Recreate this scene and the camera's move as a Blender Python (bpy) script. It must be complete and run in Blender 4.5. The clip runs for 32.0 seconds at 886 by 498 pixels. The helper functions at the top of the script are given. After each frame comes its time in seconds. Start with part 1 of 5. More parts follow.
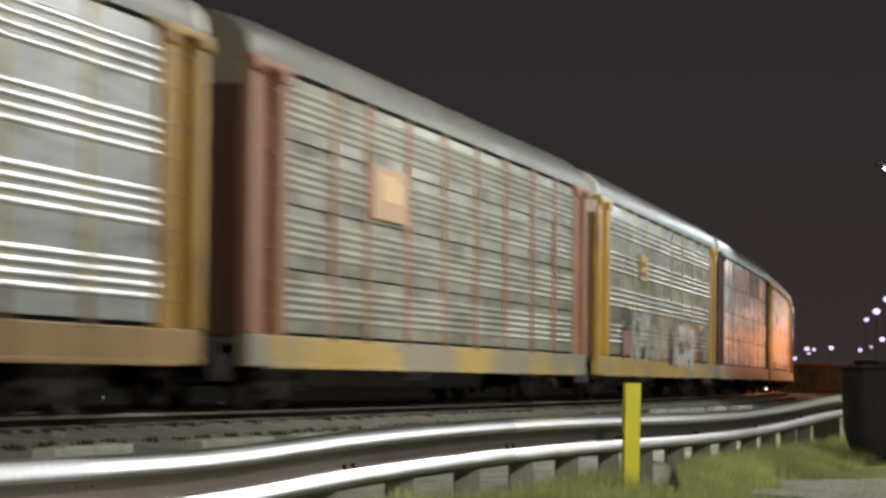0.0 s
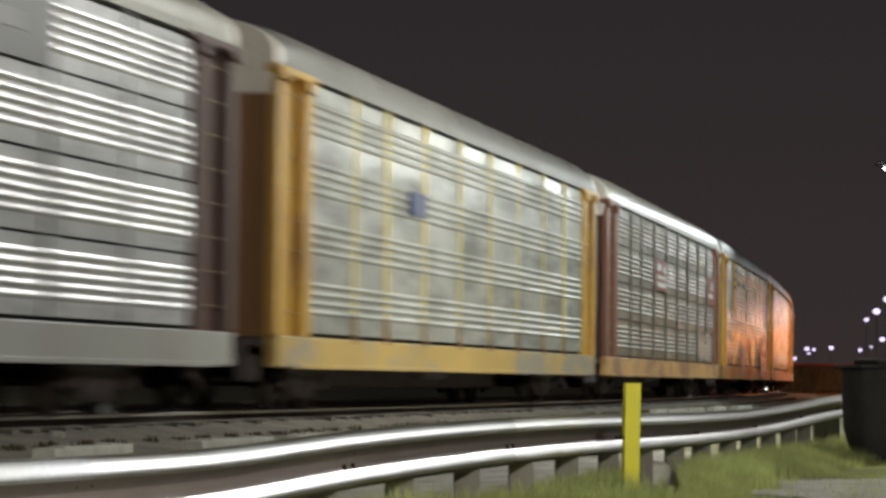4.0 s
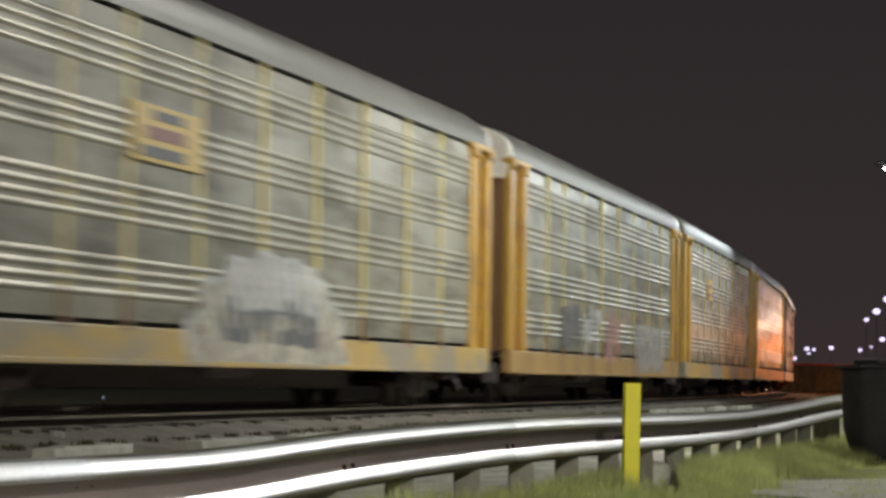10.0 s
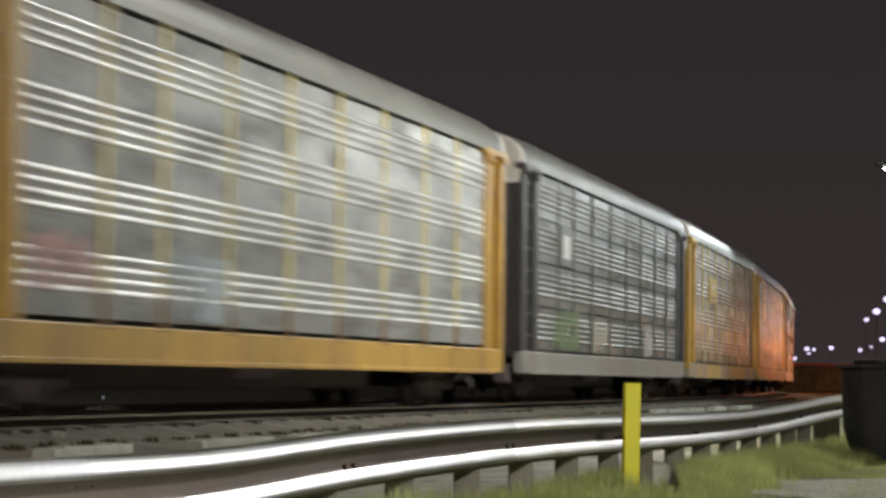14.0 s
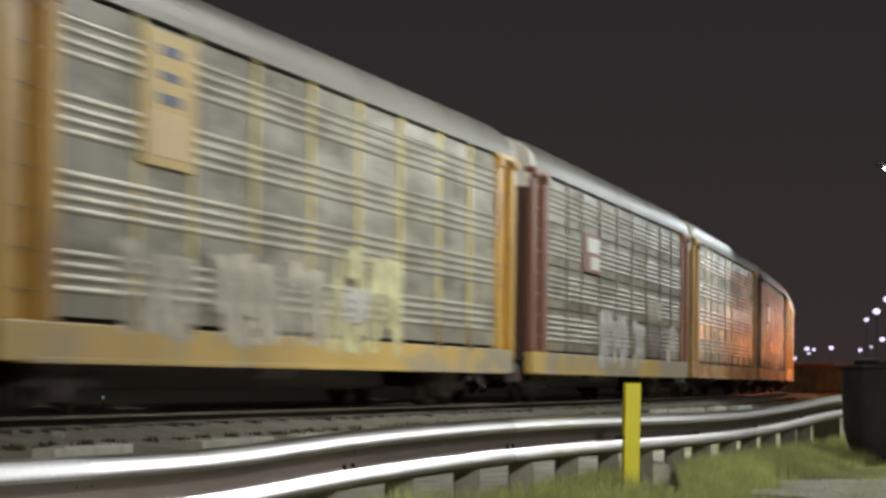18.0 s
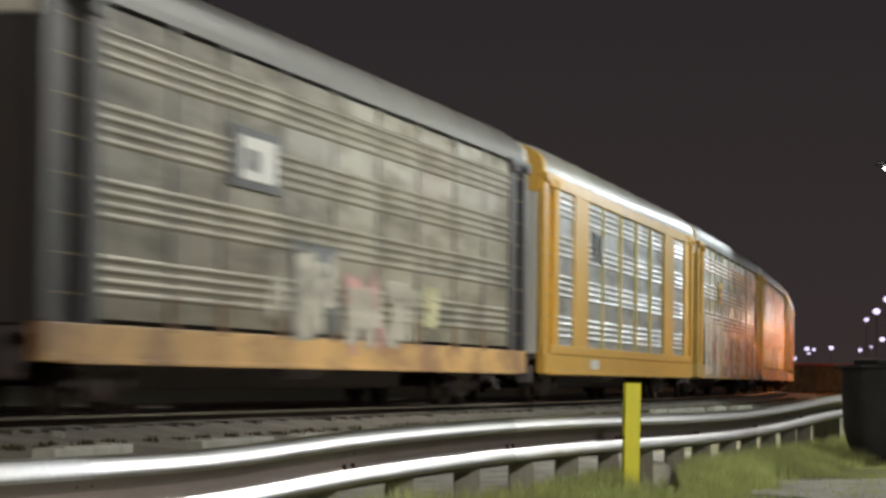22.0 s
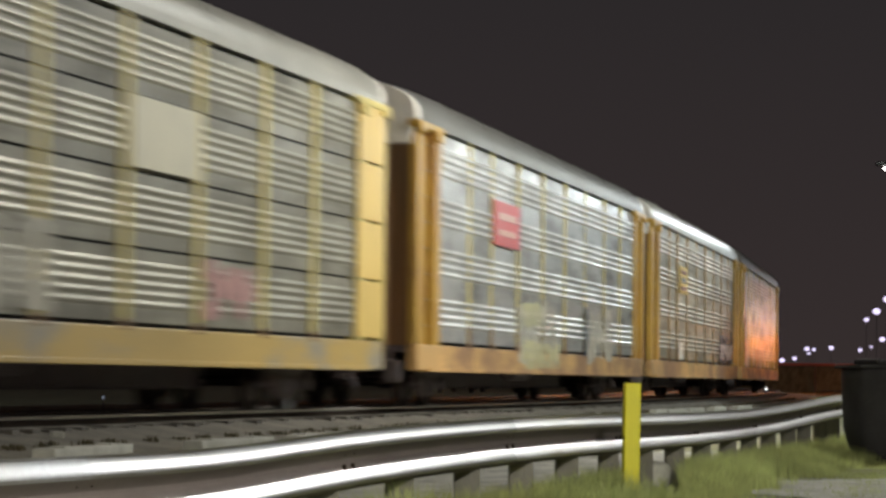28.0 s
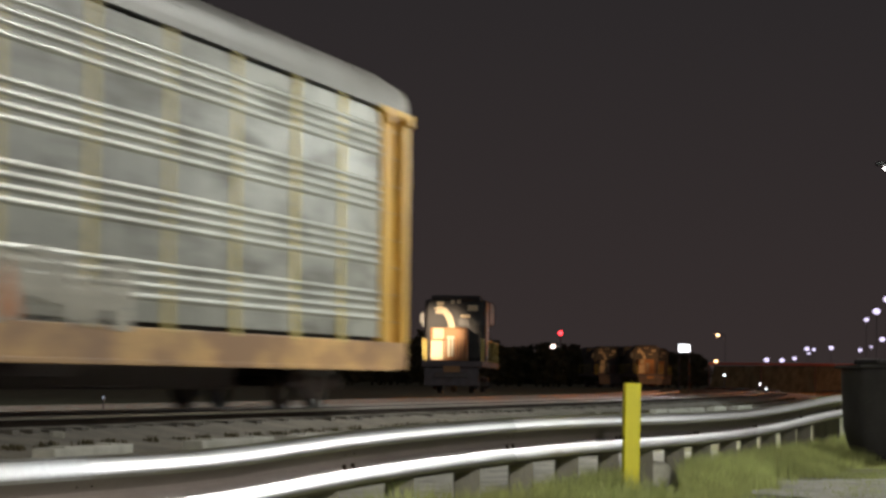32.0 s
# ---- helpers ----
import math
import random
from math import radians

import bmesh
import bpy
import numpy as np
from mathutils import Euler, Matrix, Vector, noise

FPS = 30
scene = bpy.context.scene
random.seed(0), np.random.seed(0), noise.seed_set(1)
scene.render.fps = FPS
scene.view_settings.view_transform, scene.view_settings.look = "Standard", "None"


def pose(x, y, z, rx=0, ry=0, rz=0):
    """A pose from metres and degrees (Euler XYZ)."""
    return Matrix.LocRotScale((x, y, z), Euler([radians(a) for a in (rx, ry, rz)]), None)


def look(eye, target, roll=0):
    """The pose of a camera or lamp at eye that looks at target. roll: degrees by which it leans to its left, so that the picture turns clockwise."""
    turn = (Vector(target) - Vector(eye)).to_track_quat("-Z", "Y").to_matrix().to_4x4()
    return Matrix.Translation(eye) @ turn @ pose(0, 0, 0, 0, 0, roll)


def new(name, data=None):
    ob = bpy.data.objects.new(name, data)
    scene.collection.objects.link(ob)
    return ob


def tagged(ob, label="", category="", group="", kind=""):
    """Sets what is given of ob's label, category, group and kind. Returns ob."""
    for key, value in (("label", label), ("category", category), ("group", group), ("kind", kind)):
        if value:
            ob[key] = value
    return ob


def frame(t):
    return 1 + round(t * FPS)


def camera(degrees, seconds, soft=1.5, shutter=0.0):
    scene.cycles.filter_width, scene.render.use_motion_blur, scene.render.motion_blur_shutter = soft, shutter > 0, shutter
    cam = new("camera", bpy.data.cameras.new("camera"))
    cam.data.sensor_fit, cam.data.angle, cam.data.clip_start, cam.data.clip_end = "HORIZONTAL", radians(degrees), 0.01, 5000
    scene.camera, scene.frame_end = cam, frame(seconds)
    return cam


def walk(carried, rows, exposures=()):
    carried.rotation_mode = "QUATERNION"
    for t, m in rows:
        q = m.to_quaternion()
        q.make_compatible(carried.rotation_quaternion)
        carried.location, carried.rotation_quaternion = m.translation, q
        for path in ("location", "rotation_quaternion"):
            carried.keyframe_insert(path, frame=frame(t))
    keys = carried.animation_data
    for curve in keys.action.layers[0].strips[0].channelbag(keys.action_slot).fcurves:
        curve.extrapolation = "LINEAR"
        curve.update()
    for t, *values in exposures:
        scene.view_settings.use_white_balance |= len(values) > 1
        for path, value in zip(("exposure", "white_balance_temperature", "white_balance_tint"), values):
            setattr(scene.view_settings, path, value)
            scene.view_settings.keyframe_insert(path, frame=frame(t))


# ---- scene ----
from math import sin, cos, pi, atan2, sqrt, exp

# ---------- camera: fixed, long lens, low over the rails ----------
EYE = Vector((0.0, 0.0, 0.47))
cam = camera(17.615, 32.0, soft=3.0, shutter=1.0)
POSE = look(EYE, EYE + Vector((0, cos(0.04568), sin(0.04568))), 0.6125)
walk(cam, [(0.0, POSE), (32.0, POSE)], exposures=[(0.0, 0.0), (32.0, 0.0)])

# ---------- the track on which the train runs ----------
PITCH = 28.6                  # coupled length of one car
SPEED = PITCH / 1.3536        # metres a second
HALF = 1.6                    # half width of a car


def build_line():
    """Centre line of the train's track, every metre from s0, with its heading away from the camera."""
    def bend(s):
        s = max(-70.0, min(260.0, s))
        return 0.22156 - 0.0007466 * s - 1.84e-7 * s * s
    pts = {0: (-0.987, 45.262)}
    for i in range(0, 900):
        a = bend(i + 0.5)
        x, y = pts[i]
        pts[i + 1] = (x + sin(a), y + cos(a))
    for i in range(0, -900, -1):
        a = bend(i - 0.5)
        x, y = pts[i]
        pts[i - 1] = (x - sin(a), y - cos(a))
    line = {}
    for i, (x, y) in pts.items():
        a = bend(i)
        line[i] = (x - HALF * cos(a), y + HALF * sin(a), a)
    return line


LINE = build_line()


def on_line(s, off=0.0):
    """Place and heading at s metres; off: metres towards the camera's side."""
    i = math.floor(s)
    f = s - i
    a, b = LINE[i], LINE[i + 1]
    x, y, h = (a[j] * (1 - f) + b[j] * f for j in range(3))
    return x + off * cos(h), y - off * sin(h), h


# ---------- world and light: night, glow of the town in the sky ----------
world = bpy.data.worlds.new("night_sky")
scene.world = world
world.use_nodes = True
wn = world.node_tree.nodes
wl = world.node_tree.links
tc = wn.new("ShaderNodeTexCoord")
sep = wn.new("ShaderNodeSeparateXYZ")
ramp = wn.new("ShaderNodeValToRGB")
ramp.color_ramp.elements[0].position, ramp.color_ramp.elements[0].color = 0.0, (0.036, 0.027, 0.0265, 1)
ramp.color_ramp.elements[1].position, ramp.color_ramp.elements[1].color = 0.16, (0.0225, 0.0200, 0.0212, 1)
wl.new(tc.outputs["Generated"], sep.inputs[0])
wl.new(sep.outputs["Z"], ramp.inputs[0])
wl.new(ramp.outputs[0], wn["Background"].inputs[0])
wn["Background"].inputs[1].default_value = 1.0


def lamp(name, at, watts, colour, size=0.3, aim=None, cone=38):
    d = bpy.data.lights.new(name, "SPOT" if aim else "POINT")
    d.energy, d.color, d.shadow_soft_size = watts, colour, size
    ob = new(name, d)
    if aim:
        d.spot_size, d.spot_blend = radians(cone), 0.5
        ob.matrix_world = look(at, aim)
    else:
        ob.location = at
    return ob


COOL = (0.92, 0.97, 0.91)
SODIUM = (1.0, 0.24, 0.035)
lamp("yard_light", (10.0, 44, 9.4), 5200, (1.0, 0.96, 0.90), 0.5)
lamp("yard_light", (18.5, 57, 15.0), 8000, COOL)
lamp("yard_light", (17, 84, 8.2), 2300, COOL, 0.4)
lamp("yard_light", (16.4, 106, 8.2), 3000, (0.88, 0.97, 1.0), 0.4, (2.5, 64, 2.0), 70)
# weak unseen lamp, added to close a gap in the guard rail's highlight
lamp("yard_light", (15, 67, 8.5), 400, COOL)
lamp("yard_light", (7, 4, 6.0), 7200, (1.0, 0.95, 0.84))
lamp("yard_light", (36, 180, 9.0), 1800, (0.84, 0.97, 1.0), 0.5)
lamp("yard_light", (32.4, 197, 5.0), 3000, (1.0, 0.95, 0.84), 0.3)
lamp("unseen_orange_light", (24.9, 154, 2.6), 1700, SODIUM, 0.3)
# low unseen lamp, added for orange glints on the far cars
lamp("unseen_orange_light", (30.6, 195, 2.1), 900, (1.0, 0.33, 0.06), 0.3)
# unseen lamp, added to brighten the distant red barrier
lamp("unseen_orange_light", (44, 262, 5.5), 4500, SODIUM)
# unseen spots without fixtures, added to light the parked engines' fronts
lamp("added_engine_spot", (-4.0, 124, 5.5), 26000, (1.0, 0.74, 0.48), 0.3, (-0.40, 138, 2.7), 13)
lamp("added_engine_spot", (27, 292, 8), 9000, (1.0, 0.5, 0.18), 0.3, (23.5, 322, 2.6))


# ---------- materials ----------
MATS = {}


def mat(name, colour, rough=0.6, metal=0.0, vary=0.25, scale=3.0, stretch=(1, 1, 1), dirt=None, dirt_amt=0.0, bump=0.1, fine=40.0, rand=0.0, spec=0.5, edge=(0.45, 0.75), rvary=0.12):
    """A surface with variation at two scales, a stain colour and fine relief. rand: change from object to object."""
    if name in MATS:
        return MATS[name]
    m = bpy.data.materials.new(name)
    m.use_nodes = True
    nt = m.node_tree
    n, l = nt.nodes, nt.links
    bs = n["Principled BSDF"]
    co = n.new("ShaderNodeTexCoord")
    mp = n.new("ShaderNodeMapping")
    mp.inputs["Scale"].default_value = stretch
    l.new(co.outputs["Object"], mp.inputs[0])
    info = n.new("ShaderNodeObjectInfo")
    addv = n.new("ShaderNodeVectorMath")
    addv.operation = "MULTIPLY_ADD"
    comb = n.new("ShaderNodeCombineXYZ")
    for i in range(3):
        l.new(info.outputs["Random"], comb.inputs[i])
    l.new(comb.outputs[0], addv.inputs[0])
    addv.inputs[1].default_value = (37.0, 11.0, 23.0)
    l.new(mp.outputs[0], addv.inputs[2])
    big = n.new("ShaderNodeTexNoise")
    big.inputs["Scale"].default_value, big.inputs["Detail"].default_value = scale, 5
    small = n.new("ShaderNodeTexNoise")
    small.inputs["Scale"].default_value, small.inputs["Detail"].default_value = fine, 3
    l.new(addv.outputs[0], big.inputs["Vector"])
    l.new(addv.outputs[0], small.inputs["Vector"])
    half = n.new("ShaderNodeMath")
    half.operation = "MULTIPLY_ADD"
    half.inputs[1].default_value, half.inputs[2].default_value = 0.45, 0.0
    l.new(small.outputs[0], half.inputs[0])
    tot = n.new("ShaderNodeMath")
    tot.operation = "ADD"
    l.new(big.outputs[0], tot.inputs[0])
    l.new(half.outputs[0], tot.inputs[1])
    rg = n.new("ShaderNodeMapRange")
    rg.inputs["From Min"].default_value, rg.inputs["From Max"].default_value = 0.4, 1.05
    rg.inputs["To Min"].default_value, rg.inputs["To Max"].default_value = 1 - vary, 1 + vary
    l.new(tot.outputs[0], rg.inputs["Value"])
    hsv = n.new("ShaderNodeHueSaturation")
    hsv.inputs["Color"].default_value = (*colour, 1)
    l.new(rg.outputs[0], hsv.inputs["Value"])
    out = hsv.outputs[0]
    if rand:
        r2 = n.new("ShaderNodeMapRange")
        r2.inputs["To Min"].default_value, r2.inputs["To Max"].default_value = 1 - rand, 1 + rand
        l.new(info.outputs["Random"], r2.inputs["Value"])
        h2 = n.new("ShaderNodeHueSaturation")
        l.new(r2.outputs[0], h2.inputs["Value"])
        l.new(out, h2.inputs["Color"])
        out = h2.outputs[0]
    if dirt:
        dn = n.new("ShaderNodeTexNoise")
        dn.inputs["Scale"].default_value, dn.inputs["Detail"].default_value = scale * 0.7, 6
        dn.inputs["Roughness"].default_value = 0.65
        l.new(addv.outputs[0], dn.inputs["Vector"])
        dr = n.new("ShaderNodeMapRange")
        dr.inputs["From Min"].default_value, dr.inputs["From Max"].default_value = edge
        dr.inputs["To Max"].default_value = dirt_amt
        l.new(dn.outputs[0], dr.inputs["Value"])
        mx = n.new("ShaderNodeMix")
        mx.data_type = "RGBA"
        l.new(dr.outputs[0], mx.inputs[0])
        l.new(out, mx.inputs[6])
        mx.inputs[7].default_value = (*dirt, 1)
        out = mx.outputs[2]
    l.new(out, bs.inputs["Base Color"])
    rr = n.new("ShaderNodeMapRange")
    rr.inputs["To Min"].default_value, rr.inputs["To Max"].default_value = max(0.03, rough - rvary), min(1.0, rough + rvary)
    l.new(big.outputs[0], rr.inputs["Value"])
    l.new(rr.outputs[0], bs.inputs["Roughness"])
    bs.inputs["Metallic"].default_value = metal
    bs.inputs["Specular IOR Level"].default_value = spec
    if bump:
        bp = n.new("ShaderNodeBump")
        bp.inputs["Strength"].default_value, bp.inputs["Distance"].default_value = bump, 0.02
        l.new(small.outputs[0], bp.inputs["Height"])
        l.new(bp.outputs[0], bs.inputs["Normal"])
    MATS[name] = m
    return m


def glow(name, colour, strength):
    if name in MATS:
        return MATS[name]
    m = bpy.data.materials.new(name)
    m.use_nodes = True
    bs = m.node_tree.nodes["Principled BSDF"]
    bs.inputs["Base Color"].default_value = (*colour, 1)
    bs.inputs["Emission Color"].default_value = (*colour, 1)
    bs.inputs["Emission Strength"].default_value = strength
    MATS[name] = m
    return m


RUST = (0.16, 0.07, 0.035)
GRIME = (0.09, 0.075, 0.055)


def painted(name, c, rough=0.45, dirt=GRIME, amt=0.45, vary=0.16):
    return mat(name, c, rough, 0.0, vary, 1.3, (0.7, 1, 0.25), dirt, amt, 0.06, 30, 0.08, 0.28)


RIBS = {}


def overlay(m, colour, amount, scale, stretch, edge, rough=0.0):
    """Another layer of dirt or wear over a material of mat(), in patches of their own shape."""
    n, l = m.node_tree.nodes, m.node_tree.links
    bs = n["Principled BSDF"]
    co = n.new("ShaderNodeTexCoord")
    mp = n.new("ShaderNodeMapping")
    mp.inputs["Scale"].default_value = stretch
    l.new(co.outputs["Object"], mp.inputs[0])
    info = n.new("ShaderNodeObjectInfo")
    far = n.new("ShaderNodeVectorMath")
    far.operation = "MULTIPLY_ADD"
    far.inputs[1].default_value = (19.0, 41.0, 7.0)
    l.new(info.outputs["Random"], far.inputs[0])
    l.new(mp.outputs[0], far.inputs[2])
    no = n.new("ShaderNodeTexNoise")
    no.inputs["Scale"].default_value, no.inputs["Detail"].default_value, no.inputs["Roughness"].default_value = scale, 5, 0.6
    l.new(far.outputs[0], no.inputs["Vector"])
    r = n.new("ShaderNodeMapRange")
    r.inputs["From Min"].default_value, r.inputs["From Max"].default_value = edge
    r.inputs["To Max"].default_value = amount
    l.new(no.outputs[0], r.inputs["Value"])
    mx = n.new("ShaderNodeMix")
    mx.data_type = "RGBA"
    l.new(r.outputs[0], mx.inputs[0])
    l.new(bs.inputs["Base Color"].links[0].from_socket, mx.inputs[6])
    mx.inputs[7].default_value = (*colour, 1)
    l.new(mx.outputs[2], bs.inputs["Base Color"])
    if rough:
        ad = n.new("ShaderNodeMath")
        ad.operation = "MULTIPLY_ADD"
        ad.inputs[1].default_value = rough
        l.new(r.outputs[0], ad.inputs[0])
        l.new(bs.inputs["Roughness"].links[0].from_socket, ad.inputs[2])
        l.new(ad.outputs[0], bs.inputs["Roughness"])
    return m


def panel_steel(name, c, rough=0.36, metal=0.10, dirt=GRIME, amt=0.35, vary=0.14, rib_gain=1.2):
    """Weathered flats with clouds and runs of dirt, and rib metal whose colour is raised for highlights."""
    m = mat(name, tuple(v * 1.05 for v in c), rough - 0.02, max(0.0, metal - 0.10), vary, 0.9, (0.5, 1, 0.3), dirt, amt, 0.0, 35, 0.12, 0.14, rvary=0.05)
    # ribs: lamp highlights partly put into a brighter base colour
    rib = RIBS[m.name] = mat(name + "_ribs", tuple(min(1.0, v * rib_gain) for v in c), rough + 0.05, 0.42 + metal, vary, 0.9, (0.5, 1, 0.3), dirt, amt * 0.8, 0.0, 35, 0.10, rvary=0.03)
    soot = tuple(0.32 * v + 0.3 * g for v, g in zip(c, GRIME))
    for q, k in ((m, 1.0), (rib, 0.6)):
        overlay(q, soot, 0.90 * k, 1.3, (0.30, 1, 1.4), (0.44, 0.66), 0.22)
        overlay(q, soot, 0.45 * k, 1.6, (3.0, 1, 0.16), (0.52, 0.70), 0.15)
        overlay(q, tuple(min(1.0, 1.35 * v + 0.03) for v in c), 0.5 * k, 2.6, (0.6, 1, 0.5), (0.56, 0.70))
    return m


YELLOW = overlay(painted("yellow_paint", (0.60, 0.37, 0.075)), (0.30, 0.15, 0.07), 0.75, 1.4, (1.5, 1, 0.5), (0.50, 0.68))
YELLOW_PALE = painted("faded_yellow_paint", (0.68, 0.57, 0.20), 0.5, GRIME, 0.3)
YELLOW_DIRTY = painted("dirty_yellow_paint", (0.45, 0.29, 0.11), 0.55, RUST, 0.6)
YELLOW_BRIGHT = painted("bright_yellow_paint", (0.70, 0.42, 0.08), 0.45, GRIME, 0.12)
BROWN = painted("brown_paint", (0.25, 0.12, 0.085), 0.5, GRIME, 0.4)
BROWN_DARK = painted("dark_brown_paint", (0.10, 0.05, 0.04), 0.55, GRIME, 0.4)
PINK = painted("faded_red_paint", (0.42, 0.22, 0.14), 0.6, GRIME, 0.25)
DARK = painted("dark_grey_paint", (0.07, 0.072, 0.078), 0.5, RUST, 0.2)
GREYP = painted("grey_paint", (0.30, 0.31, 0.31), 0.5, GRIME, 0.3)
POSTGREY = painted("grey_brown_post_paint", (0.26, 0.24, 0.20), 0.5, GRIME, 0.4)
CREAM = painted("cream_paint", (0.52, 0.48, 0.38), 0.5, GRIME, 0.3)
DOOR = painted("brown_door_paint", (0.25, 0.135, 0.065), 0.6, GRIME, 0.5)
FOOT = painted("rusty_post_foot", (0.25, 0.15, 0.08), 0.6, GRIME, 0.5)
RUNG = mat("worn_rung_steel", (0.32, 0.24, 0.13), 0.5, 0.2, 0.2, 3, bump=0)
TAN = painted("tan_rusty_paint", (0.46, 0.31, 0.14), 0.6, RUST, 0.3)
SILVER = panel_steel("silver_steel", (0.375, 0.385, 0.345), 0.34)
SILVER_BRIGHT = panel_steel("bright_silver_steel", (0.53, 0.54, 0.55), 0.35, 0.35, GRIME, 0.35)
SILVER_GLINT = panel_steel("glint_rib_silver_steel", (0.31, 0.315, 0.31), 0.33, 0.10, GRIME, 0.35, 0.14, 2.1)
SILVER_DULL = panel_steel("dull_greenish_steel", (0.305, 0.293, 0.238), 0.40, 0.05, GRIME, 0.5)
SILVER_OLIVE = panel_steel("olive_grey_steel", (0.265, 0.247, 0.19), 0.42, 0.05, RUST, 0.35, 0.14, 1.0)
CHARCOAL = panel_steel("dark_grey_steel", (0.20, 0.20, 0.19), 0.38, 0.0, GRIME, 0.3, 0.14, 0.95)
SILVER_CREAM = panel_steel("cream_grey_steel", (0.32, 0.295, 0.22), 0.44, 0.05, RUST, 0.3)
ROOF = mat("galvanised_roof", (0.17, 0.165, 0.15), 0.50, 0.15, 0.25, 0.8, (0.6, 1, 1), GRIME, 0.5, 0.05, 20, 0.2)
CAP = mat("pale_roof_end_paint", (0.80, 0.77, 0.70), 0.5, 0.0, 0.2, 0.9, (1, 1, 1), GRIME, 0.4, 0.03, 25)
ROOF_CREAM = mat("cream_roof", (0.40, 0.39, 0.335), 0.40, 0.05, 0.2, 0.8, (0.6, 1, 1), GRIME, 0.4, 0.05, 20)
UNDER = mat("underframe_black", (0.13, 0.11, 0.125), 0.7, 0.1, 0.4, 3, (1, 1, 1), RUST, 0.3, 0.2, 25)
TRUCK = mat("truck_cast_steel", (0.12, 0.105, 0.11), 0.6, 0.4, 0.4, 3, (1, 1, 1), RUST, 0.5, 0.3, 25)
WHEEL = mat("wheel_steel", (0.07, 0.06, 0.055), 0.45, 0.7, 0.3, 5, (1, 1, 1), RUST, 0.4, 0.1, 25)
# near-black colour in place of the shade inside the cars
INSIDE = mat("interior_shade_black", (0.03, 0.03, 0.03), 0.9, 0, 0.3, 2)
def sprayed(name, c, cover=0.75, worn=0.55):
    """Aerosol paint with thin and worn places."""
    m = mat(name, c, 0.5, 0, 0.2, 1.6, bump=0)
    n, l = m.node_tree.nodes, m.node_tree.links
    bs = n["Principled BSDF"]
    co = n.new("ShaderNodeTexCoord")
    no = n.new("ShaderNodeTexNoise")
    no.inputs["Scale"].default_value, no.inputs["Detail"].default_value = 2.2, 4
    l.new(co.outputs["Object"], no.inputs["Vector"])
    st = n.new("ShaderNodeTexNoise")
    st.inputs["Scale"].default_value, st.inputs["Detail"].default_value, st.inputs["Distortion"].default_value = 3.0, 2, 1.4
    l.new(co.outputs["Object"], st.inputs["Vector"])
    q = n.new("ShaderNodeMapRange")
    q.inputs["From Min"].default_value, q.inputs["From Max"].default_value = 0.52, 0.58
    q.inputs["To Max"].default_value = worn
    l.new(st.outputs[0], q.inputs["Value"])
    mx = n.new("ShaderNodeMix")
    mx.data_type = "RGBA"
    l.new(q.outputs[0], mx.inputs[0])
    l.new(bs.inputs["Base Color"].links[0].from_socket, mx.inputs[6])
    mx.inputs[7].default_value = (*[0.42 * v + 0.02 for v in c], 1)
    l.new(mx.outputs[2], bs.inputs["Base Color"])
    r = n.new("ShaderNodeMapRange")
    r.inputs["From Min"].default_value, r.inputs["From Max"].default_value = 0.36, 0.62
    r.inputs["To Min"].default_value, r.inputs["To Max"].default_value = max(0.0, cover - 0.35), min(1.0, cover + 0.1)
    l.new(no.outputs[0], r.inputs["Value"])
    l.new(r.outputs[0], bs.inputs["Alpha"])
    return m


SPRAY = {
    "white": sprayed("white_spray", (0.66, 0.68, 0.68), 0.86),
    "black": sprayed("black_spray", (0.05, 0.05, 0.055), 0.8),
    "blue": sprayed("pale_blue_spray", (0.52, 0.61, 0.66), 0.75),
    "pink": sprayed("pink_spray", (0.62, 0.34, 0.32), 0.85),
    "orange": sprayed("orange_spray", (0.62, 0.24, 0.08), 1.1),
    "red": sprayed("red_spray", (0.38, 0.08, 0.06), 1.1),
    "yellow": sprayed("yellow_spray", (0.74, 0.72, 0.42), 0.8),
    "cream": sprayed("cream_spray", (0.64, 0.61, 0.51), 0.80),
    "grey": sprayed("grey_spray", (0.16, 0.17, 0.19), 0.9),
    "navy": sprayed("dark_blue_spray", (0.06, 0.09, 0.13), 0.9),
    "chalk": sprayed("chalk_white_spray", (0.74, 0.72, 0.65), 1.2, 0.12),
    "wash": sprayed("thin_pale_spray", (0.66, 0.68, 0.68), 0.50, 0.3),
    "green": sprayed("green_spray", (0.24, 0.34, 0.16), 0.8),
}
